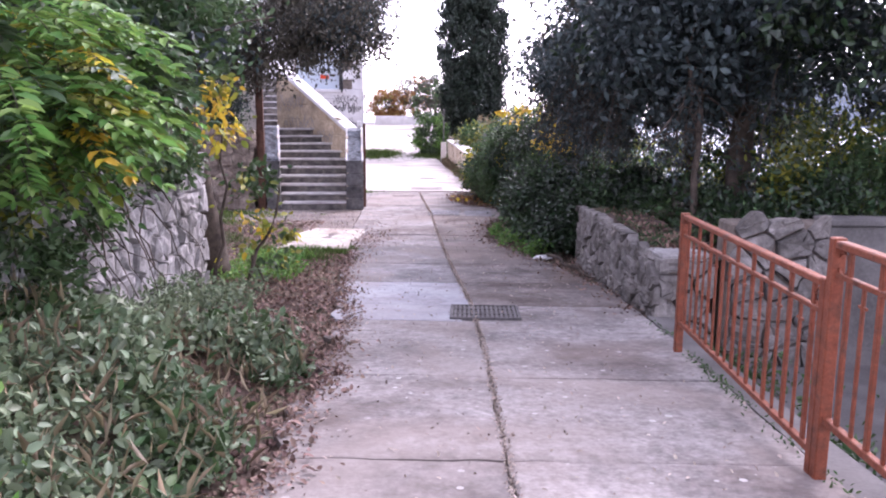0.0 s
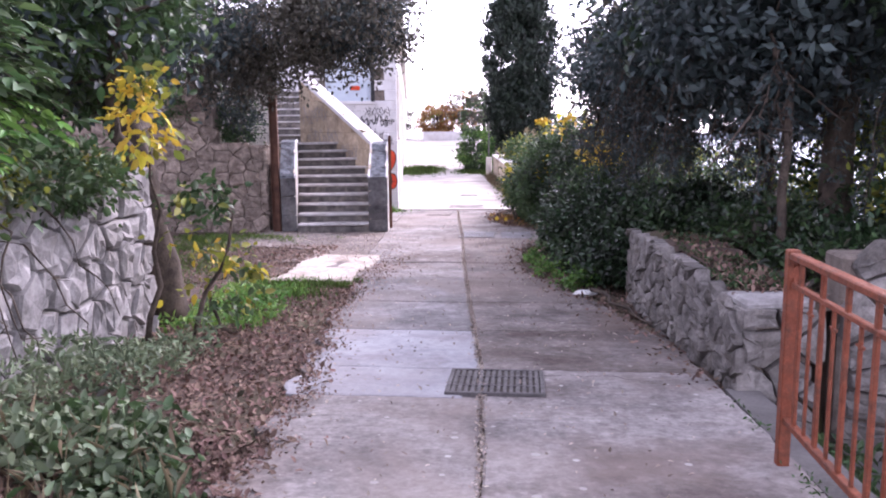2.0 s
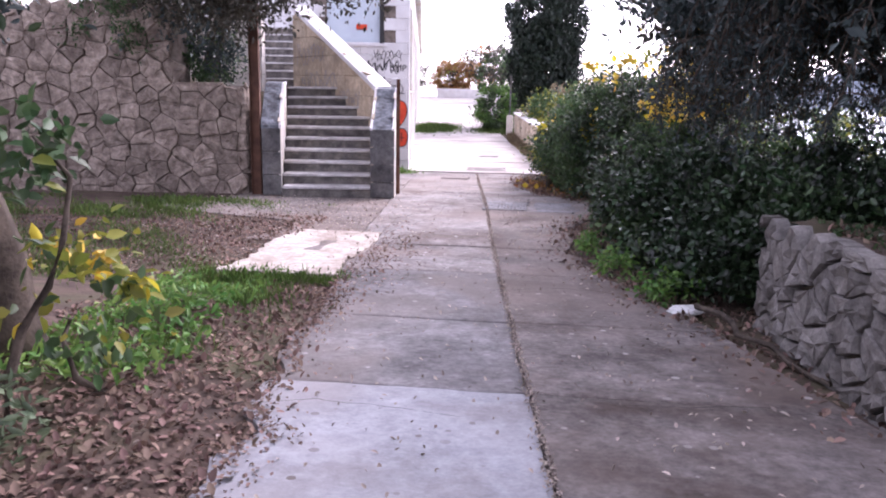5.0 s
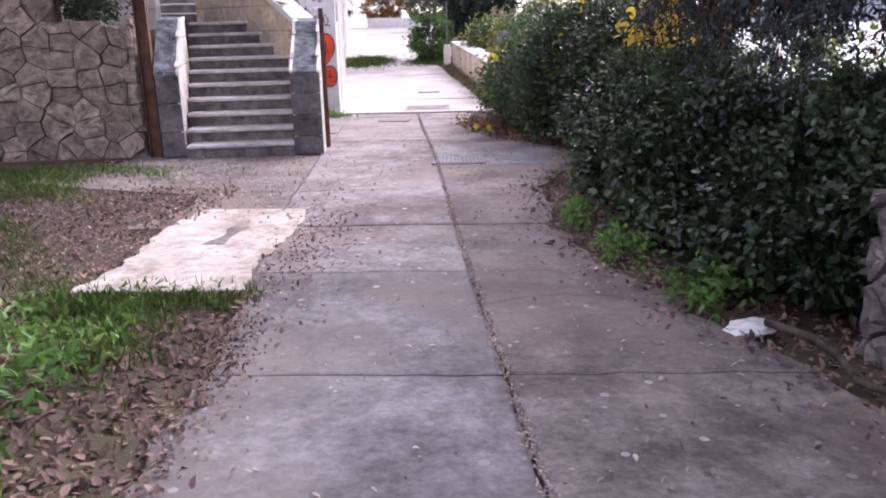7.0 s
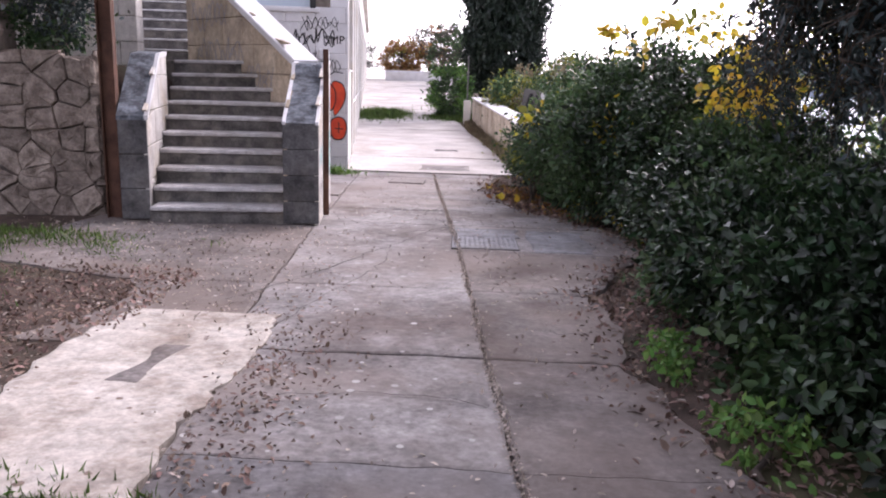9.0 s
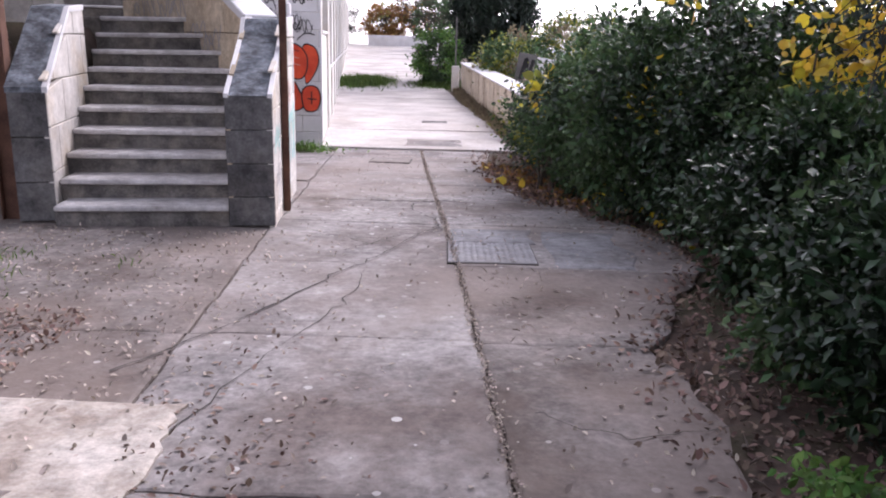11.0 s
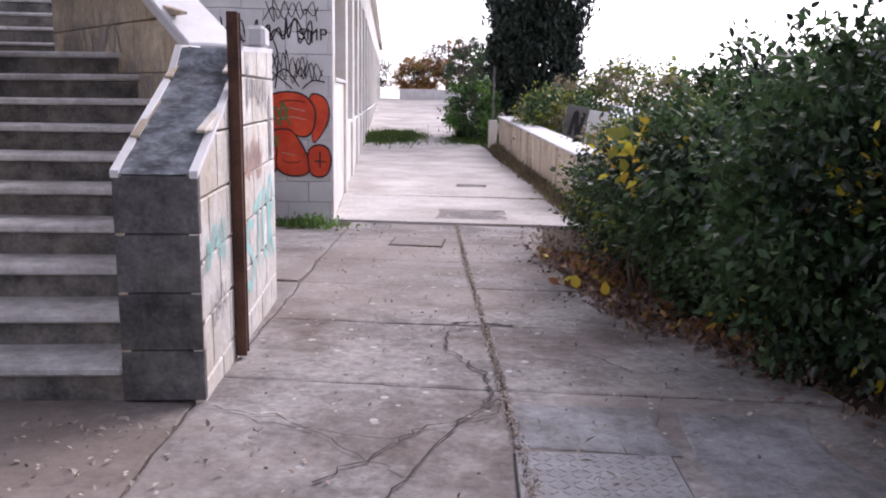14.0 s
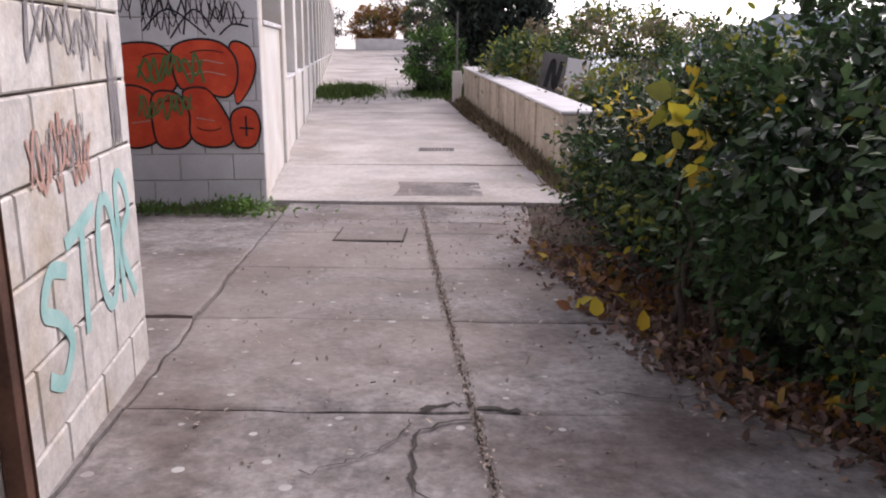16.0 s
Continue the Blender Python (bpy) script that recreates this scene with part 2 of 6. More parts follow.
LITTER = leafy("fallen_brown_leaf", (0.13, 0.088, 0.07), (0.29, 0.20, 0.16), island=0.55, rough=0.8, trans=0.05, spec=0.2)
SCRAP = leafy("pale_leaf_scrap", (0.22, 0.18, 0.15), (0.50, 0.43, 0.37), island=0.5, rough=0.8, trans=0.05, spec=0.2)
GRASS = leafy("green_grass", (0.06, 0.115, 0.025), (0.14, 0.225, 0.05), island=0.45, trans=0.3)


# ---- helpers of this place ----
GY = [-40, -6, 0, 6.25, 8, 10, 12.7, 15, 17.5, 18.7, 20.7, 27, 33, 38, 50, 85, 120, 400]
GZ = [0.9, 0.34, 0, -0.36, -0.45, -0.55, -0.64, -0.69, -0.73, -0.76, -0.88, -1.13, -1.05, -1.0, -0.62, 0.45, 0.5, 1.0]


def gz(y):
    """Height of the walked ground, eased over a metre."""
    y = np.asarray(y, float)
    return sum(np.interp(y + d, GY, GZ) for d in (-0.8, -0.4, 0, 0.4, 0.8)) / 5


def gzf(y):
    return float(gz(y))


def joint_x(y):
    """The long joint along the middle of the path."""
    return np.interp(y, [-6, 0, 6, 8, 11, 14.3, 17.5, 20.7, 23.6, 27], [0.5, 0.32, 0.16, 0.06, -0.22, -0.52, -0.78, -1.06, -1.33, -1.62])


def left_x(y):
    y = np.asarray(y, float)
    ragged = (0.05 * np.sin(5.3 * y + np.sin(2.1 * y)) + 0.03 * np.sin(13.1 * y + 1.0)) * np.clip((12 - y) / 2, 0, 1)
    return np.interp(y, [-6, 0, 4, 6, 8, 10, 11.3, 15, 27], [-0.9, -0.95, -1.0, -1.1, -1.3, -1.62, -1.72, -2.2, -3.3]) + ragged


def right_x(y):
    y = np.asarray(y, float)
    ragged = (0.05 * np.sin(4.7 * y + np.sin(3.1 * y)) + 0.03 * np.sin(11.3 * y + 2.0)) * np.clip((y - 10) / 2, 0, 1) * np.clip((26 - y) / 2, 0, 1)
    return np.interp(y, [-6, 7, 9, 11, 13, 14, 16, 16.8, 17.5, 18.5, 20, 21.2, 22.7, 25, 27], [1.78, 1.78, 1.7, 1.25, 0.62, 0.36, 0.38, 0.72, 1.05, 1.15, 0.7, 0.1, -0.2, -0.4, -0.3]) + ragged


def mesh_of(name, verts, faces, mat, smooth=False):
    me = bpy.data.meshes.new(name)
    me.from_pydata([tuple(map(float, v)) for v in verts], [], [tuple(map(int, f)) for f in faces])
    me.materials.append(mat)
    if smooth:
        me.polygons.foreach_set("use_smooth", [True] * len(me.polygons))
    me.update()
    return me


def raw(name, verts, faces, mat, parent=None, label="", smooth=False):
    ob = new(name, mesh_of(name, verts, faces, mat, smooth))
    ob.parent = parent
    return tagged(ob, label)


def part(name, bm, mat, parent=None, label="", smooth=False):
    me = bpy.data.meshes.new(name)
    bm.normal_update()
    bm.to_mesh(me)
    bm.free()
    me.materials.append(mat)
    if smooth:
        me.polygons.foreach_set("use_smooth", [True] * len(me.polygons))
    ob = new(name, me)
    ob.parent = parent
    return tagged(ob, label)


def thing(name, m, label, category, group="", kind=""):
    ob = new(name)
    ob.empty_display_size = 0.1
    ob.matrix_world = m
    return tagged(ob, label, category, group, kind)


def box(bm, x0, x1, y0, y1, z0, z1, bevel=0.0, m=None):
    """A box between the given bounds, its edges bevelled, added to bm."""
    made = bmesh.ops.create_cube(bm, size=1.0, matrix=Matrix.LocRotScale(((x0 + x1) / 2, (y0 + y1) / 2, (z0 + z1) / 2), None, (abs(x1 - x0), abs(y1 - y0), abs(z1 - z0))))
    vs = made["verts"]
    if bevel:
        es = list({e for v in vs for e in v.link_edges})
        got = bmesh.ops.bevel(bm, geom=es, offset=bevel, segments=1, affect="EDGES", profile=0.7)
        vs = list({v for f in got["faces"] for v in f.verts} | {v for v in vs if v.is_valid})
    if m is not None:
        bmesh.ops.transform(bm, matrix=m, verts=vs)
    return bm


def boxes(*bounds, bevel=0.01):
    bm = bmesh.new()
    for b in bounds:
        box(bm, *b, bevel=bevel)
    return bm


def tube(points, radii, sides=8):
    """Verts and faces of a tapered tube along points."""
    pts = [Vector(p) for p in points]
    verts, faces = [], []
    for i, (p, r) in enumerate(zip(pts, radii)):
        d = (pts[min(i + 1, len(pts) - 1)] - pts[max(i - 1, 0)]).normalized()
        a = d.orthogonal().normalized() if abs(d.z) < 0.9 else Vector((1, 0, 0)).cross(d).normalized()
        b = d.cross(a)
        for k in range(sides):
            t = 2 * math.pi * k / sides
            rr = r * (1 + 0.12 * math.sin(3 * t + i))
            verts.append(p + a * (rr * math.cos(t)) + b * (rr * math.sin(t)))
    for i in range(len(pts) - 1):
        for k in range(sides):
            j = (k + 1) % sides
            faces.append((i * sides + k, i * sides + j, (i + 1) * sides + j, (i + 1) * sides + k))
    faces.append(tuple(range(sides))[::-1])
    faces.append(tuple((len(pts) - 1) * sides + k for k in range(sides)))
    return verts, faces


def tubes(name, runs, mat, parent=None, label="", sides=8):
    verts, faces = [], []
    for pts, rad in runs:
        v, f = tube(pts, rad, sides)
        faces += [tuple(i + len(verts) for i in q) for q in f]
        verts += v
    return raw(name, verts, faces, mat, parent, label, smooth=True)


def crooked(a, b, n=7, wobble=0.1, seed=0):
    """Points of a bent run from a to b."""
    r = np.random.default_rng(seed)
    a, b = np.array(a, float), np.array(b, float)
    pts = a + (b - a) * np.linspace(0, 1, n)[:, None]
    pts[1:-1] += np.cumsum(r.normal(0, wobble * 0.6, (n - 2, 3)), 0)
    return [tuple(p) for p in pts]


def leaf_mesh(name, pos, size, mat, parent=None, label="", aspect=0.5, up=0.5, droop=0.0, out=None, seed=1):
    """Many small folded leaves at pos, joined into one mesh."""
    r = np.random.default_rng(seed)
    n = len(pos)
    axis = r.normal(size=(n, 3))
    if out is not None:
        axis += out
    axis[:, 2] -= droop
    axis /= np.linalg.norm(axis, axis=1)[:, None]
    nor = r.normal(size=(n, 3)) * (1 - up)
    nor[:, 2] += up
    side = np.cross(axis, nor)
    side /= np.linalg.norm(side, axis=1)[:, None] + 1e-9
    face = np.cross(side, axis)
    ln = size * r.uniform(0.6, 1.4, n)[:, None]
    mid = pos + axis * ln * 0.45
    full = n < 30000 and aspect > 0.3
    wide = side * ln * aspect * 0.5
    if full:
        # rounded leaf: two shoulders a side, folded along the midrib
        v = np.stack([pos, pos + axis * ln * 0.28 + wide * 0.9 + face * ln * 0.07, pos + axis * ln * 0.66 + wide * 0.78 + face * ln * 0.05, pos + axis * ln - face * ln * 0.12,
                      pos + axis * ln * 0.66 - wide * 0.78 + face * ln * 0.05, pos + axis * ln * 0.28 - wide * 0.9 + face * ln * 0.07], 1)
        pattern = [[0, 1, 2], [0, 2, 3], [0, 3, 4], [0, 4, 5]]
    else:
        v = np.stack([pos, mid + wide + face * ln * 0.08, pos + axis * ln - face * ln * 0.10, mid - wide + face * ln * 0.08], 1)
        pattern = [[0, 1, 2], [0, 2, 3]]
    k = len(pattern)
    idx = (np.arange(n) * v.shape[1])[:, None]
    tri = np.concatenate([idx + q for q in pattern], 1).reshape(-1)
    me = bpy.data.meshes.new(name)
    me.vertices.add(v.shape[1] * n)
    me.vertices.foreach_set("co", v.reshape(-1))
    me.loops.add(3 * k * n)
    me.loops.foreach_set("vertex_index", tri.astype(np.int32))
    me.polygons.add(k * n)
    me.polygons.foreach_set("loop_start", np.arange(0, 3 * k * n, 3, dtype=np.int32))
    me.update(calc_edges=True)
    me.materials.append(mat)
    ob = new(name, me)
    ob.parent = parent
    return tagged(ob, label)


def clumps(centre, radii, n_clumps, per, spread, seed, shell=0.5):
    """Leaf places in uneven clumps that fill an ellipsoid, thicker near its skin."""
    r = np.random.default_rng(seed)
    d = r.normal(size=(n_clumps, 3))
    d /= np.linalg.norm(d, axis=1)[:, None]
    c = np.array(centre) + d * np.array(radii) * (r.uniform(shell ** 3, 1, n_clumps) ** (1 / 3))[:, None]
    k = np.repeat(np.arange(n_clumps), per)
    s = spread * r.uniform(0.5, 1.4, n_clumps)
    return c[k] + r.normal(size=(len(k), 3)) * s[k][:, None] * [1, 1, 0.75], c


def voronoi_stones(parent, width, height, size, depth, mat, seed, top=None, name="stone", gap=0.012, stretch=1.25):
    """Irregular stones that fill a wall face of the given size in the x-z plane of parent, facing -y."""
    r = np.random.default_rng(seed)
    sx, sz = size * stretch, size / stretch
    pts, row, z = [], 0, sz * 0.4
    while z < height + sz:
        x = -sx + (row % 2) * sx * 0.5
        while x < width + sx:
            pts.append((x + r.uniform(-0.24, 0.24) * sx, z + r.uniform(-0.27, 0.27) * sz))
            x += sx * r.choice([0.75, 1.0, 1.25])
        z += sz * r.uniform(0.85, 1.15)
        row += 1
    pts = np.array(pts)
    made = 0
    for i, p in enumerate(pts):
        h = top(p[0]) if top else height
        if not (-0.3 * sx < p[0] < width + 0.3 * sx) or p[1] > h + 0.1 * sz:
            continue
        poly = [np.array(q) for q in ((0, 0), (width, 0), (width, h), (0, h))]
        near = np.argsort(((pts - p) ** 2).sum(1))[1:16]
        for j in near:
            nrm = pts[j] - p
            dist = np.linalg.norm(nrm)
            nrm = nrm / dist
            lim = nrm @ p + dist / 2 - gap
            cut = []
            for a, b in zip(poly, poly[1:] + poly[:1]):
                da, db = a @ nrm - lim, b @ nrm - lim
                if da <= 0:
                    cut.append(a)
                if da * db < 0:
                    cut.append(a + (b - a) * da / (da - db))
            poly = cut
            if len(poly) < 3:
                break
        if len(poly) < 3:
            continue
        poly = np.array(poly)
        c = poly.mean(0)
        if np.ptp(poly[:, 0]) < 0.05 or np.ptp(poly[:, 1]) < 0.04:
            continue
        fine = []
        for a, b in zip(poly, np.roll(poly, -1, 0)):
            fine += [a, (a + b) / 2 + r.normal(0, size * 0.032, 2)]
        fine = np.array(fine)
        n = len(fine)
        proud = r.uniform(-0.3, 1.0) * depth * 0.35
        verts = []
        for inset, y in ((1.0, depth), (0.99, 0.12 * depth - proud), (0.93, -0.06 * depth - proud), (0.5, -0.10 * depth - proud)):
            for q in fine:
                s = c + (q - c) * inset
                verts.append((s[0], y + r.normal(0, 0.11 * depth) * (inset < 0.96), s[1]))
        verts.append((c[0], -0.04 * depth - proud, c[1]))
        faces = [(k * n + a, k * n + (a + 1) % n, (k + 1) * n + (a + 1) % n, (k + 1) * n + a) for k in range(3) for a in range(n)]
        faces += [(3 * n + a, 3 * n + (a + 1) % n, 4 * n) for a in range(n)]
        raw(name, verts, faces, mat, parent)
        made += 1
    return made


BLOCKS = {}


def block(parent, x, z, w, h, mat, y=0.0, depth=0.05, name="block"):
    """One dressed stone in the x-z plane of parent, facing -y, with eased edges; alike ones share a mesh."""
    key = (round(w, 3), round(h, 3), mat.name, depth)
    if key not in BLOCKS:
        e = 0.008
        v = [(0, depth, 0), (w, depth, 0), (w, depth, h), (0, depth, h), (0, e, 0), (w, e, 0), (w, e, h), (0, e, h), (e, 0, e), (w - e, 0, e), (w - e, 0, h - e), (e, 0, h - e)]
        f = [(8, 9, 10, 11)] + [(a + k, a + (k + 1) % 4, a + 4 + (k + 1) % 4, a + 4 + k) for a in (0, 4) for k in range(4)]
        BLOCKS[key] = mesh_of(name, v, f, mat)
    ob = new(name, BLOCKS[key])
    ob.parent = parent
    ob.location = (x, y, z)
    return ob


def wedge(parent, x, z, w, top_left, top_right, mat, depth):
    """A dressed stone whose top follows a slope."""
    e = 0.008
    v = [(0, depth, 0), (w, depth, 0), (w, depth, top_right - z), (0, depth, top_left - z)]
    v += [(a, e, c) for a, _, c in v]
    v += [(e, 0, e), (w - e, 0, e), (w - e, 0, top_right - z - e), (e, 0, top_left - z - e)]
    f = [(8, 9, 10, 11)] + [(a + k, a + (k + 1) % 4, a + 4 + (k + 1) % 4, a + 4 + k) for a in (0, 4) for k in range(4)]
    ob = new("block", mesh_of("block", v, f, mat))
    ob.parent, ob.location = parent, (x, 0, z)
    return ob


def courses(parent, width, z0, z1, course, length, mat, seed, lower=None, upper=None, gap=0.007, depth=0.05):
    """Courses of dressed blocks over a face; a block is kept within the outline given by lower and upper."""
    r = np.random.default_rng(seed)
    z, row = z0, 0
    while z < z1 - 0.02:
        h = min(course, z1 - z)
        x = 0.0
        first = length * (0.5 if row % 2 else 1.0)
        while x < width - 0.02:
            w = min(first if x == 0 else length, width - x)
            if width - x - w < 0.08:
                w = width - x
            xm = x + w / 2
            lo, hi = (lower(xm) if lower else -99), (upper(xm) if upper else 99)
            a, b = max(z, lo), min(z + h, hi)
            slope = upper is not None and abs(upper(x) - upper(x + w)) > 0.03 and min(upper(x), upper(x + w)) < z + h
            if slope:
                tl, tr = min(z + h, upper(x)) - gap / 2, min(z + h, upper(x + w)) - gap / 2
                if max(tl, tr) > z + 0.04:
                    wedge(parent, x + gap / 2, z + gap / 2, w - gap, max(tl, z + 0.02), max(tr, z + 0.02), mat, depth)
            elif b - a > 0.05:
                block(parent, x + gap / 2, a + gap / 2, w - gap, b - a - gap, mat, depth=depth)
            x += w
        z += h
        row += 1


def ribbon(name, runs, width, mat, parent, label="", y=-0.004):
    """Flat painted strokes in the x-z plane of parent; runs are lists of (x, z), each a part of its own."""
    if len(runs) > 1:
        return [ribbon(name, [run], width, mat, parent, label, y - 0.0006 * k) for k, run in enumerate(runs)]
    verts, faces = [], []
    for k, run in enumerate(runs):
        p = np.array(run, float)
        d = np.gradient(p, axis=0)
        d /= np.linalg.norm(d, axis=1)[:, None] + 1e-9
        nrm = np.stack([-d[:, 1], d[:, 0]], 1)
        o = len(verts)
        for q, m in zip(p, nrm):
            a, b = q + m * width / 2, q - m * width / 2
            verts += [(a[0], y - 0.0004 * k, a[1]), (b[0], y - 0.0004 * k, b[1])]
        faces += [(o + 2 * i, o + 2 * i + 1, o + 2 * i + 3, o + 2 * i + 2) for i in range(len(p) - 1)]
    return raw(name, verts, faces, mat, parent, label)


def adopt(child, parent):
    """Make a placed thing a part of another, where it stands."""
    m = parent.matrix_basis.copy()
    child.parent, child.matrix_parent_inverse = parent, m.inverted()
    return child


def arc(cx, cz, rx, rz, a0, a1, n=16):
    t = np.radians(np.linspace(a0, a1, n))
    return list(zip(cx + rx * np.cos(t), cz + rz * np.sin(t)))


def smooth_run(points, n=8):
    """A Catmull-Rom run through a few points."""
    p = np.array([points[0], *points, points[-1]], float)
    out = []
    for i in range(1, len(p) - 2):
        for t in np.linspace(0, 1, n, endpoint=False):
            out.append(0.5 * (2 * p[i] + (p[i + 1] - p[i - 1]) * t + (2 * p[i - 1] - 5 * p[i] + 4 * p[i + 1] - p[i + 2]) * t ** 2 + (3 * p[i] - p[i - 1] - 3 * p[i + 1] + p[i + 2]) * t ** 3))
    out.append(p[-1])
    return [tuple(q) for q in out]


# ---- ground ----
def rough_ground(x, y):
    """Height of the soil sheet under and around the path."""
    z = gz(y) - 0.06
    x, y = np.broadcast_arrays(np.asarray(x, float), np.asarray(y, float))
    bump = 0.05 * np.sin(2.1 * x + 0.7 * y) * np.sin(1.3 * y - 0.5 * x) + 0.03 * np.sin(5.1 * x + 1.0) * np.sin(4.3 * y)
    lx = np.where(y < 27, left_x(y), -3.5 - 0.14 * (y - 27))
    rx = np.where(y < 27, right_x(y), 0.6 - 0.14 * (y - 27))
    left, right = np.clip(lx - x, 0, 3000), np.clip(x - rx, 0, 3000)
    z = z + 0.038 * np.clip(y - 12, 0, 1) * np.clip(left * 8, 0, 1) + np.clip(right * 9, 0, 1) * np.clip(y - 10, 0, 1) * (0.05 + bump * 0.3)
    z = z + np.clip(left, 0, 0.4) * 0.2 * np.clip((12.0 - y), 0, 1) + np.clip(left * 3, 0, 1) * bump * np.clip((12.5 - y), 0.12, 0.6)
    bank = np.clip((6.5 - y) / 3, 0, 1) * np.clip((y + 9) / 3, 0, 1)
    z = z + bank * np.clip(left - 0.3, 0, 1.3) * 0.35
    # terraces behind the walls on the uphill side
    hill = np.clip((x * -1 - 3.35) * 5, 0, 1) * np.clip((10.3 - y) * 2, 0, 1)
    z = z + hill * 1.35
    v = (y - 18.75) * 0.9903 + (x + 2.46) * 0.1392
    high = np.clip((v - 1.0) * 4, 0, 1) * np.clip((-x - 5.0) * 4, 0, 1) * np.clip((26.0 - y) * 2, 0, 1)
    z = z + high * 1.9
    z = z + np.clip(left - 12, 0, 400) * 0.16
    # the downhill side: a walled pit by the railing, soil behind the low wall, then a falling slope
    pit = np.clip((x - 1.95) * 6, 0, 1) * np.clip((8.0 - y) * 6, 0, 1) * np.clip((y + 8) * 2, 0, 1) * np.clip((6.5 - x) * 3, 0, 1)
    z = np.where(pit > 0, z * (1 - pit) + pit * (-1.0), z)
    soil = np.clip((x - 2.0) * 6, 0, 1) * np.clip((y - 8.1) * 6, 0, 1) * np.clip((13 - y) / 2, 0, 1)
    z = z + soil * 0.62
    fall = np.clip(right - 5, 0, 140)
    z = z - fall * 0.28 - np.clip(fall * 3, 0, 1) * bump * 2
    far = np.clip(y - 100, 0, 200)
    return z - far * 0.12


gx = np.concatenate([[-3000, -1200, -500, -200, -90, -50, -30, -20, -14], np.arange(-11, 8.01, 0.2), [9, 11, 14, 20, 30, 50, 90, 160, 400, 1200, 3000]])
gy = np.concatenate([[-3000, -800, -200, -60, -25, -12], np.arange(-8, 30.01, 0.2), np.arange(31, 60, 1.0), [65, 72, 80, 88, 96, 110, 140, 200, 300, 600, 1500, 3000]])
XX, YY = np.meshgrid(gx, gy)
ZZ = rough_ground(XX, YY)
nx, ny = len(gx), len(gy)
cells = [(j * nx + i, j * nx + i + 1, (j + 1) * nx + i + 1, (j + 1) * nx + i) for j in range(ny - 1) for i in range(nx - 1)]
ground = raw("ground", np.stack([XX, YY, ZZ], -1).reshape(-1, 3), cells, SOIL, smooth=True)
tagged(ground, "brown leafy soil with sparse grass beside the path", "ground", kind="structure")
water = raw("water", [(70, -3000, -30), (4500, -3000, -30), (4500, 4500, -30), (-3000, 4500, -30), (-3000, 330, -30), (70, 330, -30)], [(0, 1, 2, 5), (5, 2, 3, 4)], SEA)
tagged(water, "pale calm sea far below the hillside", "sea", kind="structure")

# ---- staircase, its walls and the building: one frame each ----
STAIR = pose(-2.46, 18.75, -0.76, 0, 0, 8)
BUILD = pose(-3.48, 26.8, -1.15, 0, 0, 8)

stairs = thing("staircase", STAIR, "worn stone steps with pale treads and darker, tan-stained risers", "staircase")
RISE, GOING = 0.187, 0.33
RIGHT_END = [-0.41, -0.41, -0.41, -0.41, -0.42, -0.42, -0.52, -0.77, -1.02, -1.27]
for i, ue in enumerate(RIGHT_END):
    v = 0.02 + i * GOING
    z = (i + 1) * RISE
    ul = -1.92 - 0.12 * v
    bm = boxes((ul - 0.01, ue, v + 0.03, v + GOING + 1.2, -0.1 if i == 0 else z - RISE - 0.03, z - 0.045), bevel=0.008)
    st = part("step", bm, RISER, stairs, "dark stone riser with paler tan stains")
    bm = boxes((ul, ue, v - 0.022, v + GOING + 0.1, z - 0.05, z), bevel=0.012)
    for w in bm.verts:
        w.co.z += 0.006 * math.sin(7 * w.co.x + i) + 0.004 * math.sin(23 * w.co.x)
        w.co.y += 0.008 * math.sin(5 * w.co.x + 2 * i)
    part("tread", bm, TREAD, st, "pale worn stone tread")
for i in range(8):
    v, z = 5.3 + 0.34 * i, 1.87 + 0.187 * (i + 1)
    st = part("step", boxes((-5.2, -2.45, v, v + 0.8, 0.6, z - 0.04), bevel=0.01), RISER, stairs, "dark stone riser with paler tan stains")
    part("tread", boxes((-5.2, -2.45, v - 0.02, v + 0.4, z - 0.04, z), bevel=0.012), TREAD, st, "pale worn stone tread")
part("landing", boxes((-5.2, -2.3, 3.3, 5.6, 0.6, 1.86), (-2.3, -1.4, 3.3, 3.9, 0.6, 1.86), bevel=0.01), RISER, stairs)


def profile(outline, x0, x1, m=None):
    """A wall with a stepped or sloping top: outline of (y, z), extruded from x0 to x1."""
    bm = bmesh.new()
    a = [bm.verts.new((x0, y, z)) for y, z in outline]
    b = [bm.verts.new((x1, y, z)) for y, z in outline]
    bm.faces.new(a)
    bm.faces.new(b[::-1])
    n = len(outline)
    for k in range(n):
        bm.faces.new((a[k], b[k], b[(k + 1) % n], a[(k + 1) % n])[::-1])
    bmesh.ops.recalc_face_normals(bm, faces=bm.faces)
    return bm


TOP = ((0.0, 1.17), (1.12, 1.67), (1.32, 1.84), (2.66, 1.90))


def parapet_top(v):
    return float(np.interp(v, [p[0] for p in TOP], [p[1] for p in TOP]))


parapet = thing("stair_wall_right", STAIR, "stepped stone parapet beside the stairs, spray-painted, with a dark front", "wall", kind="structure")
part("core", profile([(0.05, -0.1), (2.64, -0.1), (2.64, 1.86), (1.32, 1.80), (1.12, 1.62), (0.05, 1.13)], -0.385, -0.03), MORTAR, parapet)
front = thing("front_face", STAIR @ pose(-0.41, 0, 0), "", "")
front.parent, front.matrix_parent_inverse = parapet, STAIR.inverted()
for k, (a, b) in enumerate(((0, 0.27), (0.27, 0.57), (0.57, 0.87), (0.87, 1.165))):
    block(front, 0.0, a + 0.002, 0.41, b - a - 0.004, DARKSTONE, depth=0.06)
side = thing("side_face", STAIR @ pose(0, 0, 0, 0, 0, 90), "", "")
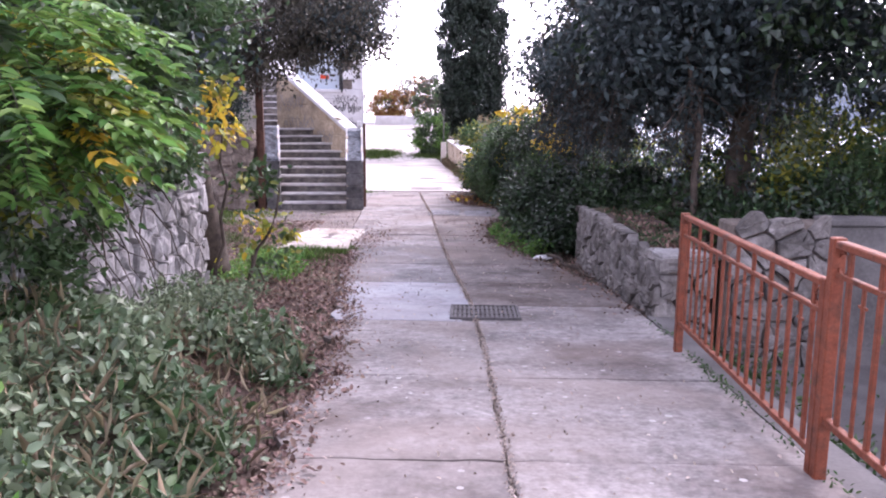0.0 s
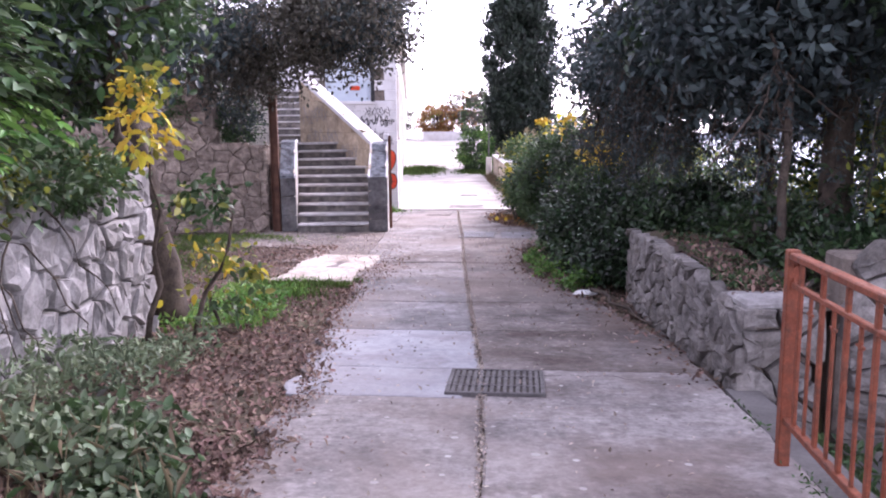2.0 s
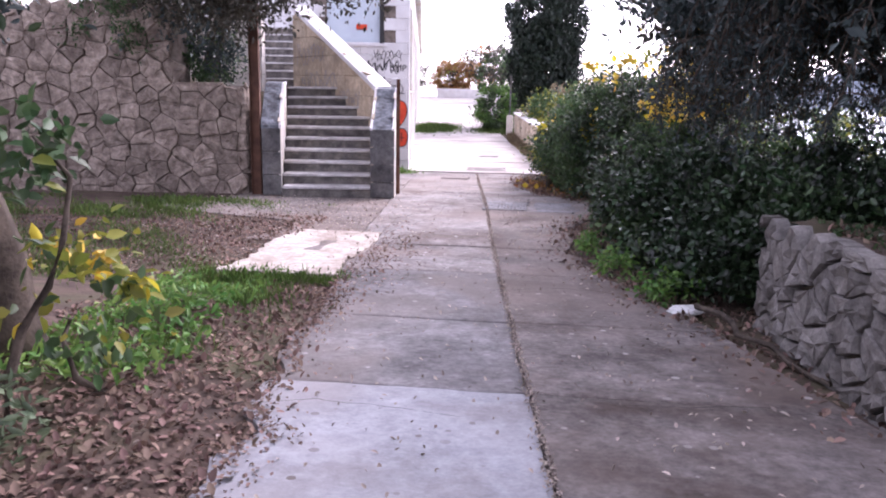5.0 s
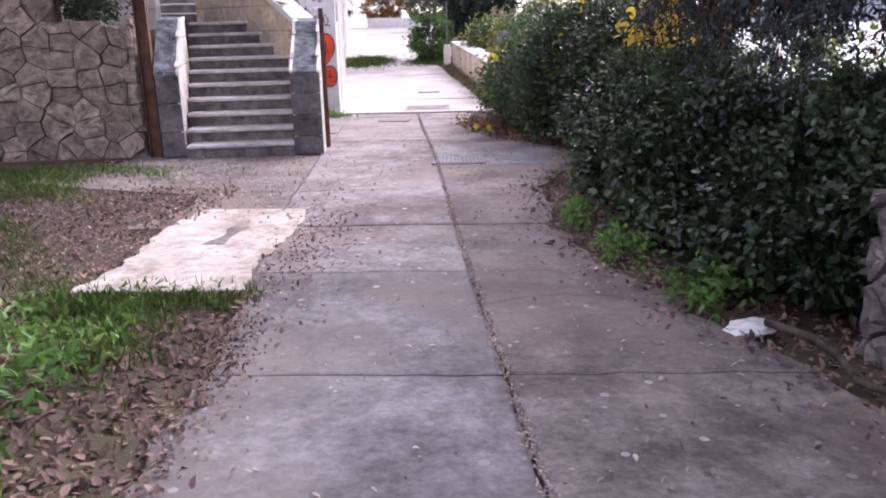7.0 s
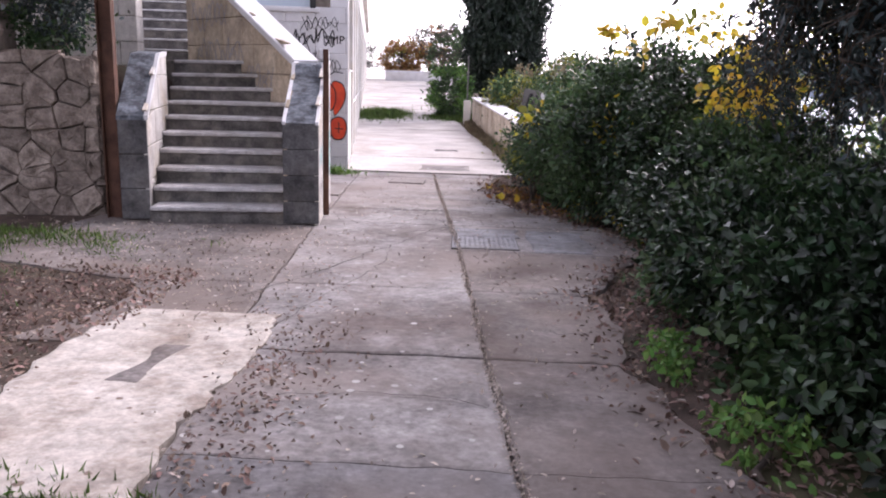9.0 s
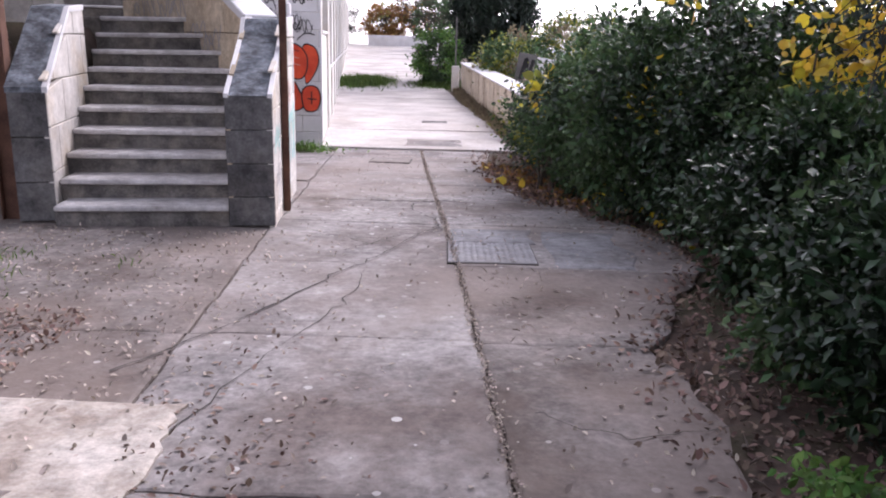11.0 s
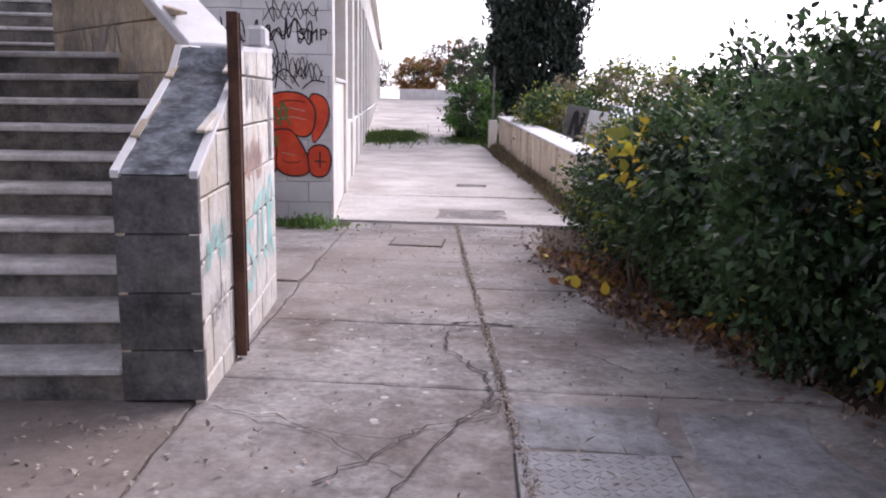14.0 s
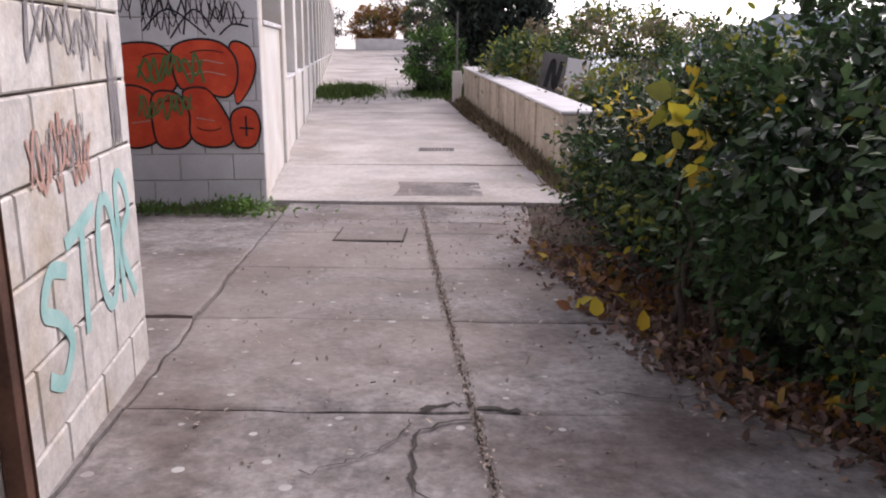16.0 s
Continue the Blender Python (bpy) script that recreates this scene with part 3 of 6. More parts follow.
side.parent, side.matrix_parent_inverse = parapet, STAIR.inverted()
courses(side, 2.66, -0.22, 1.9, 0.315, 0.47, ASHLAR, 3, upper=parapet_top, gap=0.012)
inner = thing("inner_face", STAIR @ pose(-0.41, 2.66, 0, 0, 0, -90), "", "")
inner.parent, inner.matrix_parent_inverse = parapet, STAIR.inverted()
courses(inner, 2.66, 0.06, 1.9, 0.315, 0.47, YELLOW, 4, upper=lambda x: parapet_top(2.66 - x))
back = thing("end_face", STAIR @ pose(0, 2.66, 0, 0, 0, 180), "", "")
back.parent, back.matrix_parent_inverse = parapet, STAIR.inverted()
courses(back, 0.41, 0.06, 1.9, 0.315, 0.41, ASHLAR, 5)


def capping(points, u0, u1, mat, rim):
    """A sloping cap with pale raised rims at both sides, slightly dished and rough."""
    bm = bmesh.new()
    rows = []
    for (v0, z0), (v1, z1) in zip(points, points[1:]):
        for t in np.linspace(0, 1, 10)[: None if (v1, z1) == points[-1] else -1]:
            rows.append((v0 + (v1 - v0) * t, z0 + (z1 - z0) * t))
    cols = np.linspace(u0 + 0.035, u1 - 0.035, 9)
    grid = [[bm.verts.new((u, v, z + 0.012 * noise.noise((u * 9, v * 9, 3)) + 0.008 * noise.noise((u * 30, v * 30, 1)) - 0.01)) for u in cols] for v, z in rows]
    for a, b in zip(grid, grid[1:]):
        for k in range(len(cols) - 1):
            bm.faces.new((a[k], a[k + 1], b[k + 1], b[k]))
    cap = part("cap", bm, mat, parapet, "grey weathered sloping cap", smooth=True)
    outline = [(v, z + 0.006) for v, z in points] + [(v, z - 0.03) for v, z in points[::-1]]
    for a, b in ((u0 - 0.004, u0 + 0.036), (u1 - 0.036, u1 + 0.004)):
        part("cap_rim", profile(outline, a, b), rim, cap, "pale stone rim")


capping(((0.0, 1.18), (1.12, 1.68), (1.32, 1.85)), -0.41, 0.0, SLATE, WHITE)
capping(((1.34, 1.85), (2.66, 1.905)), -0.41, 0.0, SLATE, WHITE)
part("loose_stone", boxes((-0.16, -0.01, 2.35, 2.62, 1.9, 2.07), bevel=0.03), WHITE, parapet)

post = thing("steel_post", STAIR @ pose(0.05, 0.86, 0), "brown rusty steel channel fixed to the parapet side", "post")
part("web", boxes((-0.008, 0.012, -0.04, 0.04, -0.03, 2.02), bevel=0.004), RUST, post)
part("flange", boxes((-0.045, 0.02, -0.046, -0.036, -0.03, 2.02), bevel=0.003), RUST, post)
part("flange", boxes((-0.045, 0.02, 0.036, 0.046, -0.03, 2.02), bevel=0.003), RUST, post)
post2 = thing("steel_post", STAIR @ pose(-2.42, 0.42, 0), "tall brown rusty steel post at the corner of the rubble wall", "post")
part("web", boxes((-0.07, 0.07, -0.01, 0.01, -0.05, 3.3), bevel=0.004), RUST, post2)
part("flange", boxes((-0.085, -0.07, -0.07, 0.07, -0.05, 3.3), bevel=0.003), RUST, post2)
part("flange", boxes((0.07, 0.085, -0.07, 0.07, -0.05, 3.3), bevel=0.003), RUST, post2)

# the curved wall above the steps: yellowed blocks under a sloping coping
CURTAIN = STAIR @ pose(-2.4, 4.45, 0, 0, 0, -53)
curtain = thing("stair_wall_upper", CURTAIN, "yellowed stone block wall with faint tags and a sloping pale coping", "wall", kind="structure")
CL = 3.32


def curtain_top(x):
    return 1.84 + (CL - x) * 0.52


part("core", profile([(0.05, 0), (0.3, 0), (0.3, 1.75), (0.05, 1.75)], 0, CL), MORTAR, curtain)
bm = bmesh.new()
pts = [(0, 0.3), (CL, 0.3), (CL, curtain_top(CL) - 0.03), (0, curtain_top(0) - 0.03)]
fa, ba = [bm.verts.new((x, 0.052, z)) for x, z in pts], [bm.verts.new((x, 0.30, z)) for x, z in pts]
bm.faces.new(fa), bm.faces.new(ba[::-1])
for k in range(4):
    bm.faces.new((fa[k], ba[k], ba[(k + 1) % 4], fa[(k + 1) % 4])[::-1])
bmesh.ops.recalc_face_normals(bm, faces=bm.faces)
part("backing", bm, YELLOW, curtain)
courses(curtain, CL, 0.5, 3.4, 0.40, 0.62, YELLOW, 6, upper=lambda x: curtain_top(x) - 0.03)
bm = bmesh.new()
box(bm, -0.03, CL * 1.12, -0.05, 0.36, -0.04, 0.05, bevel=0.012, m=Matrix.Translation((0, 0, curtain_top(0))) @ Matrix.Rotation(math.atan(0.52), 4, "Y"))
part("coping", bm, WHITE, curtain, "pale sloping stone coping")

# wall on the other side of the steps
LEFTW = STAIR @ Matrix.Translation((-1.98, 0.2, 0)) @ pose(0, 0, 0, 0, 0, 6) @ Matrix.Translation((2.0, -0.25, 0))
leftwall = thing("stair_wall_left", LEFTW, "low stone pier with a dark front rising into a cream parapet along the steps", "wall", kind="structure")
LT = ((0.25, 1.17), (1.35, 1.88), (2.0, 1.92))
part("core", profile([(0.30, -0.1), (2.0, -0.1), (2.0, 1.87), (1.35, 1.83), (0.30, 1.12)], -2.27, -2.02), MORTAR, leftwall)
lf = thing("front_face", LEFTW @ pose(-2.30, 0.25, 0), "", "")
lf.parent, lf.matrix_parent_inverse = leftwall, LEFTW.inverted()
for a, b in ((0, 0.36), (0.36, 0.76), (0.76, 1.165)):
    block(lf, 0.0, a + 0.004, 0.32, b - a - 0.008, DARKSTONE, depth=0.06)
ls = thing("side_face", LEFTW @ pose(-1.975, 0.25, 0, 0, 0, 90), "", "")
ls.parent, ls.matrix_parent_inverse = leftwall, LEFTW.inverted()
courses(ls, 1.75, 0.05, 2.1, 0.40, 0.62, ASHLAR, 8, upper=lambda x: float(np.interp(x + 0.25, [p[0] for p in LT], [p[1] for p in LT])))
part("coping", profile([(v, z + 0.03) for v, z in LT] + [(v, z - 0.02) for v, z in LT[::-1]], -2.31, -2.01), SLATE, leftwall, "grey weathered coping")
part("coping_rim", profile([(v, z + 0.034) for v, z in LT] + [(v, z - 0.02) for v, z in LT[::-1]], -2.01, -1.965), WHITE, leftwall, "pale stone rim")

landing = thing("landing_wall", STAIR @ pose(-4.7, 3.05, 0), "cream stone block wall closing the stair landing", "wall", kind="structure")
part("core", boxes((0.02, 1.88, 0.055, 0.34, 0.2, 3.25), bevel=0), MORTAR, landing)
courses(landing, 1.9, 0.3, 3.2, 0.36, 0.55, ASHLAR, 9)
lend = thing("end_face", STAIR @ pose(-2.8, 3.05, 0, 0, 0, 90), "", "")
lend.parent, lend.matrix_parent_inverse = landing, (STAIR @ pose(-4.7, 3.05, 0)).inverted()
courses(lend, 0.34, 0.3, 3.2, 0.36, 0.34, ASHLAR, 10)
part("coping", boxes((-0.03, 1.94, -0.04, 0.38, 3.2, 3.27), bevel=0.012), WHITE, landing, "pale stone coping")

# ---- rubble walls ----
RUB = STAIR @ pose(-2.62 - 7.2, 0.62, -0.15)
rubble = thing("rubble_wall", RUB, "old brown rubble stone retaining wall, higher at one end", "wall", kind="structure")


def rubble_top(x):
    return 2.06 if x > 6.05 else 3.35 - 0.12 * math.sin(x)


part("core", boxes((0, 6.05, 0.06, 0.7, -0.2, 3.2), (6.05, 7.2, 0.06, 0.6, -0.2, 2.0), bevel=0.02), MORTAR, rubble)
voronoi_stones(rubble, 7.2, 3.4, 0.30, 0.10, RUBBLE, 11, top=rubble_top, stretch=1.2, gap=0.004)
rend = thing("end_face", RUB @ pose(7.2, 0.0, 0, 0, 0, 90), "", "")
rend.parent, rend.matrix_parent_inverse = rubble, RUB.inverted()
voronoi_stones(rend, 0.6, 2.0, 0.28, 0.08, RUBBLE, 12)

BOUL = pose(-2.98, 3.2, -0.55, 0, 0, 91)
boulders = thing("boulder_wall", BOUL, "pale limestone boulder retaining wall half hidden by plants", "wall", kind="structure")
part("core", boxes((0, 6.0, 0.07, 0.6, -0.2, 1.5), bevel=0.03), MORTAR, boulders)
voronoi_stones(boulders, 6.0, 1.75, 0.29, 0.12, BOULDER, 21, top=lambda x: 1.55 + 0.15 * math.sin(2.3 * x), stretch=0.92, gap=0.012)

# low wall on the downhill side
LOW = pose(1.60, 11.3, -0.75, 0, 0, -86)
low = thing("low_stone_wall", LOW, "low dry-laid limestone wall with soil and leaves on its top", "wall", kind="structure")
LOWL = 3.75


def low_top(x):
    return float(np.interp(x, [0, 1.2, 2.6, LOWL], [0.98, 1.0, 0.97, 0.88]))


part("core", boxes((0, LOWL - 0.06, 0.06, 0.5, -0.2, 0.82), bevel=0.03), MORTAR, low)
voronoi_stones(low, LOWL, 1.0, 0.21, 0.10, LIMESTONE, 31, top=low_top, stretch=1.38, gap=0.009)
le = thing("end_face", LOW @ pose(LOWL, 0, 0, 0, 0, 90), "", "")
le.parent, le.matrix_parent_inverse = low, LOW.inverted()
voronoi_stones(le, 0.55, 0.88, 0.27, 0.10, LIMESTONE, 32, stretch=1.35)
bm = bmesh.new()
xs, ys = np.linspace(0, LOWL - 0.03, 40), np.linspace(0.16, 0.75, 14)
grid = [[bm.verts.new((x, y, low_top(x) - 0.05 + 0.06 * noise.noise((x * 3, y * 4, 0)) + 0.02 * noise.noise((x * 11, y * 11, 0)) - 0.10 * max(0, y - 0.6))) for y in ys] for x in xs]
for a, b in zip(grid, grid[1:]):
    for k in range(13):
        bm.faces.new((a[k], b[k], b[k + 1], a[k + 1]))
cap = boxes((LOWL - 0.42, LOWL - 0.02, 0.02, 0.50, 0.865, 0.93), bevel=0.02)
for v in cap.verts:
    v.co.z += 0.02 * noise.noise(v.co * 5)
part("cap_stone", cap, BOULDER, low, "pale flat stone on the wall end")
part("soil_top", bm, SOIL, low, "brown soil and leaves on top", smooth=True)

RET = pose(2.55, 7.64, -1.1)
ret = thing("return_stone_wall", RET, "rough limestone wall turning the corner above the yard", "wall", kind="structure")
part("core", boxes((0, 0.95, 0.06, 0.4, -0.1, 1.58), bevel=0.02), MORTAR, ret)
voronoi_stones(ret, 0.95, 1.7, 0.27, 0.10, LIMESTONE, 33, top=lambda x: 1.64 + 0.05 * math.sin(7 * x), stretch=1.3)
greywall = thing("concrete_wall", pose(3.52, 7.74, -1.1), "stained grey concrete wall of the sunken yard", "wall", kind="structure")
part("panel", boxes((0, 4.4, 0, 0.25, 0, 1.55), bevel=0.015), GREYWALL, greywall)
part("coping", boxes((-0.03, 4.43, -0.04, 0.29, 1.55, 1.62), bevel=0.012), GREYWALL, greywall)
for k in range(1, 3):
    part("pier", boxes((0.1 + 1.9 * k, 0.3 + 1.9 * k, -0.07, 0.0, 0, 1.55), bevel=0.012), GREYWALL, greywall)
yard = raw("pavement_yard", [(2.1, -6, -1.0 + 0.05), (6.3, -6, -0.95), (6.3, 7.95, -0.95), (2.1, 7.95, -0.95)], [(0, 1, 2, 3)], GREYWALL)
tagged(yard, "grey concrete floor of the sunken yard", "pavement", kind="structure")
kerb = raw("kerb_wall", *[[(x, y, z) for y in (-6, 7.6) for x, z in ((1.78, -1.3), (1.78, gzf(y) - 0.01), (2.0, gzf(y) - 0.01), (2.0, -1.3))], [(0, 1, 5, 4), (1, 2, 6, 5), (2, 3, 7, 6), (0, 3, 2, 1), (4, 5, 6, 7)]], GREYWALL)
tagged(kerb, "concrete edge of the path above the sunken yard", "wall", kind="structure")


# ---- building ----
house = thing("building", BUILD, "long pale abandoned stone building with piers and graffiti", "building")
fr = thing("front_wall", BUILD @ pose(-7.2, 0, 0), "", "")
fr.parent, fr.matrix_parent_inverse = house, BUILD.inverted()
part("core", boxes((-7.2, -2.2, 0.055, 0.4, -0.3, 6.0), (-0.7, -0.3, 0.055, 0.4, -0.3, 6.0), (-2.2, -0.7, 0.055, 0.4, -0.3, 3.42), (-2.2, -0.7, 0.055, 0.4, 4.7, 6.0), bevel=0), MORTAR, house)


def front_blocks():
    z, row = -0.29, 0
    while z < 5.9:
        x = 0.0
        while x < 7.18:
            w = min(0.31 if (x == 0 and row % 2) else 0.62, 7.2 - x)
            if not (3.3 < z < 4.6 and 4.95 < x + w / 2 < 6.6):
                block(fr, x + 0.003, z + 0.003, w - 0.006, 0.306, WHITE)
            x += w
        z += 0.312
        row += 1


front_blocks()
win = part("window", boxes((-2.25, -0.72, 0.12, 0.16, 3.42, 4.7), bevel=0.004), BOARD, house, "pale blue boarded window")
part("jamb", boxes((-0.80, -0.68, 0.0, 0.2, 3.42, 4.7), bevel=0.006), DARK, win, "dark window jamb")
part("sill", boxes((-2.35, -0.6, -0.05, 0.2, 3.34, 3.42), bevel=0.01), WHITE, win)
notice = thing("notice_board", BUILD @ pose(-1.28, 0.10, 3.85), "small red notice board on the boarded window", "sign")
part("panel", boxes((-0.14, 0.14, -0.012, 0.012, -0.065, 0.065), bevel=0.004), REDPAINT, notice)
part("batten", boxes((-0.12, 0.12, 0.012, 0.03, -0.015, 0.015), bevel=0.003), RUST, notice)
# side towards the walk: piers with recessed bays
# the set-back wall is far darker in colour than the plaster piers
part("side_wall", boxes((-0.6, -0.36, 0.4, 64, -0.3, 6.0), bevel=0), GREYWALL, house, "dark grey wall set back behind the piers")
part("lintel", boxes((-0.36, 0.0, 0.45, 64, 4.6, 6.0), bevel=0.015), PLASTER, house)
part("roof", boxes((-8, 0.25, -0.2, 64.3, 6.0, 6.2), bevel=0.02), PLASTER, house)
part("pier", boxes((-0.36, 0.0, 0.05, 0.45, -0.3, 6.0), bevel=0.012), PLASTER, house)
for k in range(21):
    v = 3.1 + 2.9 * k
    part("pier", boxes((-0.36, 0.03, v, v + 0.62, -0.3, 4.6), bevel=0.015), PLASTER, house)
    hgt = 2.15 if k == 0 else 1.35
    v0 = 0.45 if k == 0 else v - 2.28
    pan = part("panel", boxes((-0.34, -0.02, v0, v, -0.3, hgt), bevel=0.015), PLASTER, house)
    part("sill", boxes((-0.36, 0.02, v0 + 0.02, v - 0.02, hgt, hgt + 0.06), bevel=0.012), WHITE, pan)
    if k:
        # solid near-black panel stands in for the unlit room behind the opening
        w = part("window", boxes((-0.35, -0.31, v0 + 0.35, v - 0.35, hgt + 0.4, 4.2), bevel=0.006), DARK, house, "window opening closed by a dark panel standing for the unlit room")
        part("frame", boxes((-0.33, -0.26, v0 + 0.25, v0 + 0.35, hgt + 0.3, 4.3), (-0.33, -0.26, v - 0.35, v - 0.25, hgt + 0.3, 4.3), (-0.33, -0.26, v0 + 0.35, v - 0.35, 4.2, 4.3), (-0.33, -0.26, v0 + 0.35, v - 0.35, hgt + 0.3, hgt + 0.4), bevel=0.006), PLASTER, w)

# wall on the seaward side of the pale road
RW = pose(0.36, 29.0, -1.34, 0, 0, 96.2)
seawall = thing("parapet_wall", RW, "thick cream plastered parapet wall along the pale road", "wall", kind="structure")
bm = bmesh.new()
for k in range(26):
    box(bm, k * 0.5, k * 0.5 + 0.5, -0.55, 0.02 * math.sin(k * 1.7), -0.1, 1.14 + 0.0118 * k + 0.012 * math.sin(2.1 * k), bevel=0)
bmesh.ops.remove_doubles(bm, verts=bm.verts, dist=0.002)
part("body", bm, CREAM, seawall)
bm = boxes((-0.02, 13.0, -0.60, 0.04, 0.0, 0.05), bevel=0.015)
for v in bm.verts:
    v.co.z += 1.155 + 0.0236 * v.co.x
part("coping", bm, WHITE, seawall, "pale weathered coping")


# ---- railing ----
def railing(y0, y1, top, low, foot0, foot1, bars):
    r = thing("railing", pose(1.69, y0, 0), "rust-red painted iron railing panel with flat upright bars", "railing", "railing panels")
    ln = y1 - y0
    for y, foot in ((0.0, foot0), (ln, foot1)):
        if foot is not None:
            part("post", boxes((-0.03, 0.03, y - 0.03, y + 0.03, foot - 0.05, top + 0.01), bevel=0.006), RAIL, r)
    part("top_rail", boxes((-0.028, 0.028, 0.03, ln - 0.03, top - 0.035, top), bevel=0.006), RAIL, r)
    part("middle_rail", boxes((-0.015, 0.015, 0.03, ln - 0.03, top - 0.17, top - 0.145), bevel=0.004), RAIL, r)
    part("bottom_rail", boxes((-0.018, 0.018, 0.03, ln - 0.03, low, low + 0.035), bevel=0.004), RAIL, r)
    step = ln / (bars + 1)
    long_bar = short_bar = None
    for k in range(bars):
        y = step * (k + 1)
        if k % 2 == 0:
            if long_bar is None:
                long_bar = part("bar", boxes((-0.009, 0.009, -0.016, 0.016, low + 0.035, top - 0.035), bevel=0.003), RAIL, r).data
            o = new("bar", long_bar)
        else:
            if short_bar is None:
                bm = boxes((-0.007, 0.007, -0.011, 0.011, low + 0.035, top - 0.17), bevel=0.003)
                box(bm, -0.006, 0.006, -0.035, 0.035, top - 0.26, top - 0.245, bevel=0.003)
                short_bar = part("bar", bm, RAIL, r).data
            o = new("bar", short_bar)
        o.parent, o.location = r, (0, y, 0)
    for y in (step * 0.5, ln - step * 0.5):
        tubes("scroll", [([(0, y + 0.05 * math.cos(a), top - 0.1 + 0.05 * math.sin(a)) for a in np.linspace(0, 6.2, 14)], [0.007] * 14)], RAIL, r, sides=5)
    return r


railing(3.66, 6.12, 0.75, -0.12, gzf(3.66), gzf(6.12), 17)
railing(1.15, 3.60, 0.95, 0.08, gzf(1.15), gzf(3.6), 17)
railing(-1.4, 1.09, 1.12, 0.24, gzf(-1.4), None, 17)


# ---- graffiti ----
def filled(name, outlines, mat, parent, y, label=""):
    verts, faces = [], []
    for k, o in enumerate(outlines):
        base = len(verts)
        verts += [(p[0], y - 0.0012 * k, p[1]) for p in o]
        faces.append(tuple(range(base, base + len(o))))
    return raw(name, verts, faces, mat, parent, label)


def scribble(parent, x0, z0, w, h, mat, seed, width=0.014, loops=7, name="tag", y=-0.005):
    r = np.random.default_rng(seed)
    runs = []
    for k in range(2):
        n = loops
        xs = x0 + w * (np.linspace(0.02, 0.98, n) + r.normal(0, 0.03, n))
        zs = z0 + h * np.where(np.arange(n) % 2 == k, r.uniform(0.55, 1.0, n), r.uniform(0.0, 0.4, n))
        runs.append(smooth_run(list(zip(xs, zs)), 7))
    return ribbon(name, runs, width, mat, parent, "illegible spray-painted tag", y)


mural = thing("graffiti_front", BUILD, "big red bubble letters with black outlines sprayed on the blocks", "")
adopt(mural, house)


def ring(points, grow=0.0, n=7):
    """A closed smooth outline through a few points, grown or shrunk about its edge."""
    p = np.array(points, float)
    k = len(p)
    out = []
    for i in range(k):
        q0, q1, q2, q3 = p[i - 1], p[i], p[(i + 1) % k], p[(i + 2) % k]
        for t in np.linspace(0, 1, n, endpoint=False):
            out.append(0.5 * (2 * q1 + (q2 - q0) * t + (2 * q0 - 5 * q1 + 4 * q2 - q3) * t ** 2 + (3 * q1 - q0 - 3 * q2 + q3) * t ** 3))
    out = np.array(out)
    c = out.mean(0)
    d = out - c
    return c + d * (1 + grow / np.linalg.norm(d, axis=1))[:, None]


def bubble(points, depth):
    """One bubble letter: a black edge and a red body over it."""
    filled("letter_outline", [ring(points, 0.016)], BLACKPAINT, mural, -0.004 - 0.0024 * depth, "black outline")
    filled("letter_fill", [ring(points, -0.010)], REDPAINT, mural, -0.0052 - 0.0024 * depth, "red fill")


bubble([(-2.2, 1.85), (-1.9, 1.95), (-1.7, 1.7), (-1.85, 1.45), (-2.2, 1.45)], 0)
bubble([(-2.2, 1.4), (-1.85, 1.42), (-1.65, 1.05), (-1.8, 0.75), (-2.2, 0.75)], 1)
bubble([(-1.62, 1.88), (-1.2, 1.92), (-0.98, 1.75), (-0.96, 1.48), (-1.1, 1.36), (-1.5, 1.38), (-1.68, 1.6)], 2)
bubble([(-1.62, 1.42), (-1.28, 1.38), (-1.15, 1.05), (-1.25, 0.80), (-1.55, 0.74), (-1.70, 1.0)], 3)
bubble([(-1.24, 1.35), (-0.98, 1.36), (-0.82, 1.14), (-0.82, 0.90), (-0.95, 0.74), (-1.2, 0.75), (-1.27, 1.0)], 4)
bubble([(-0.34, 1.91), (-0.14, 1.90), (-0.06, 1.70), (-0.12, 1.46), (-0.28, 1.24), (-0.32, 1.42)], 5)
bubble([(-0.98, 1.88), (-0.72, 1.97), (-0.44, 1.93), (-0.28, 1.74), (-0.29, 1.46), (-0.42, 1.32), (-0.68, 1.38), (-0.92, 1.42), (-1.0, 1.66)], 6)
bubble([(-0.90, 1.38), (-0.66, 1.42), (-0.52, 1.28), (-0.42, 1.10), (-0.34, 0.90), (-0.42, 0.76), (-0.66, 0.74), (-0.84, 0.86), (-0.84, 1.12)], 7)
bubble([(-0.36, 1.12), (-0.22, 1.20), (-0.08, 1.14), (-0.04, 0.94), (-0.12, 0.75), (-0.30, 0.74), (-0.37, 0.90)], 8)
ribbon("stroke", [[(-0.2, 0.86), (-0.2, 1.10)], [(-0.28, 0.96), (-0.11, 0.95)]], 0.022, BLACKPAINT, mural, y=-0.03)
ribbon("stroke", [[(-0.86, 1.72), (-0.62, 1.74), (-0.42, 1.70)], [(-0.84, 1.58), (-0.6, 1.61), (-0.40, 1.57)], [(-0.76, 1.08), (-0.56, 1.04)], [(-1.5, 1.02), (-1.28, 1.05)]], 0.012, PINKPAINT, mural, "faint pale highlight", y=-0.031)
ribbon("stroke", [arc(-1.15, 1.72, 0.2, 0.09, 0, 150), arc(-0.6, 1.8, 0.2, 0.05, 20, 160), arc(-1.05, 1.2, 0.16, 0.08, 10, 170), arc(-0.62, 0.98, 0.14, 0.05, 190, 340)], 0.012, BLACKPAINT, mural, y=-0.032)
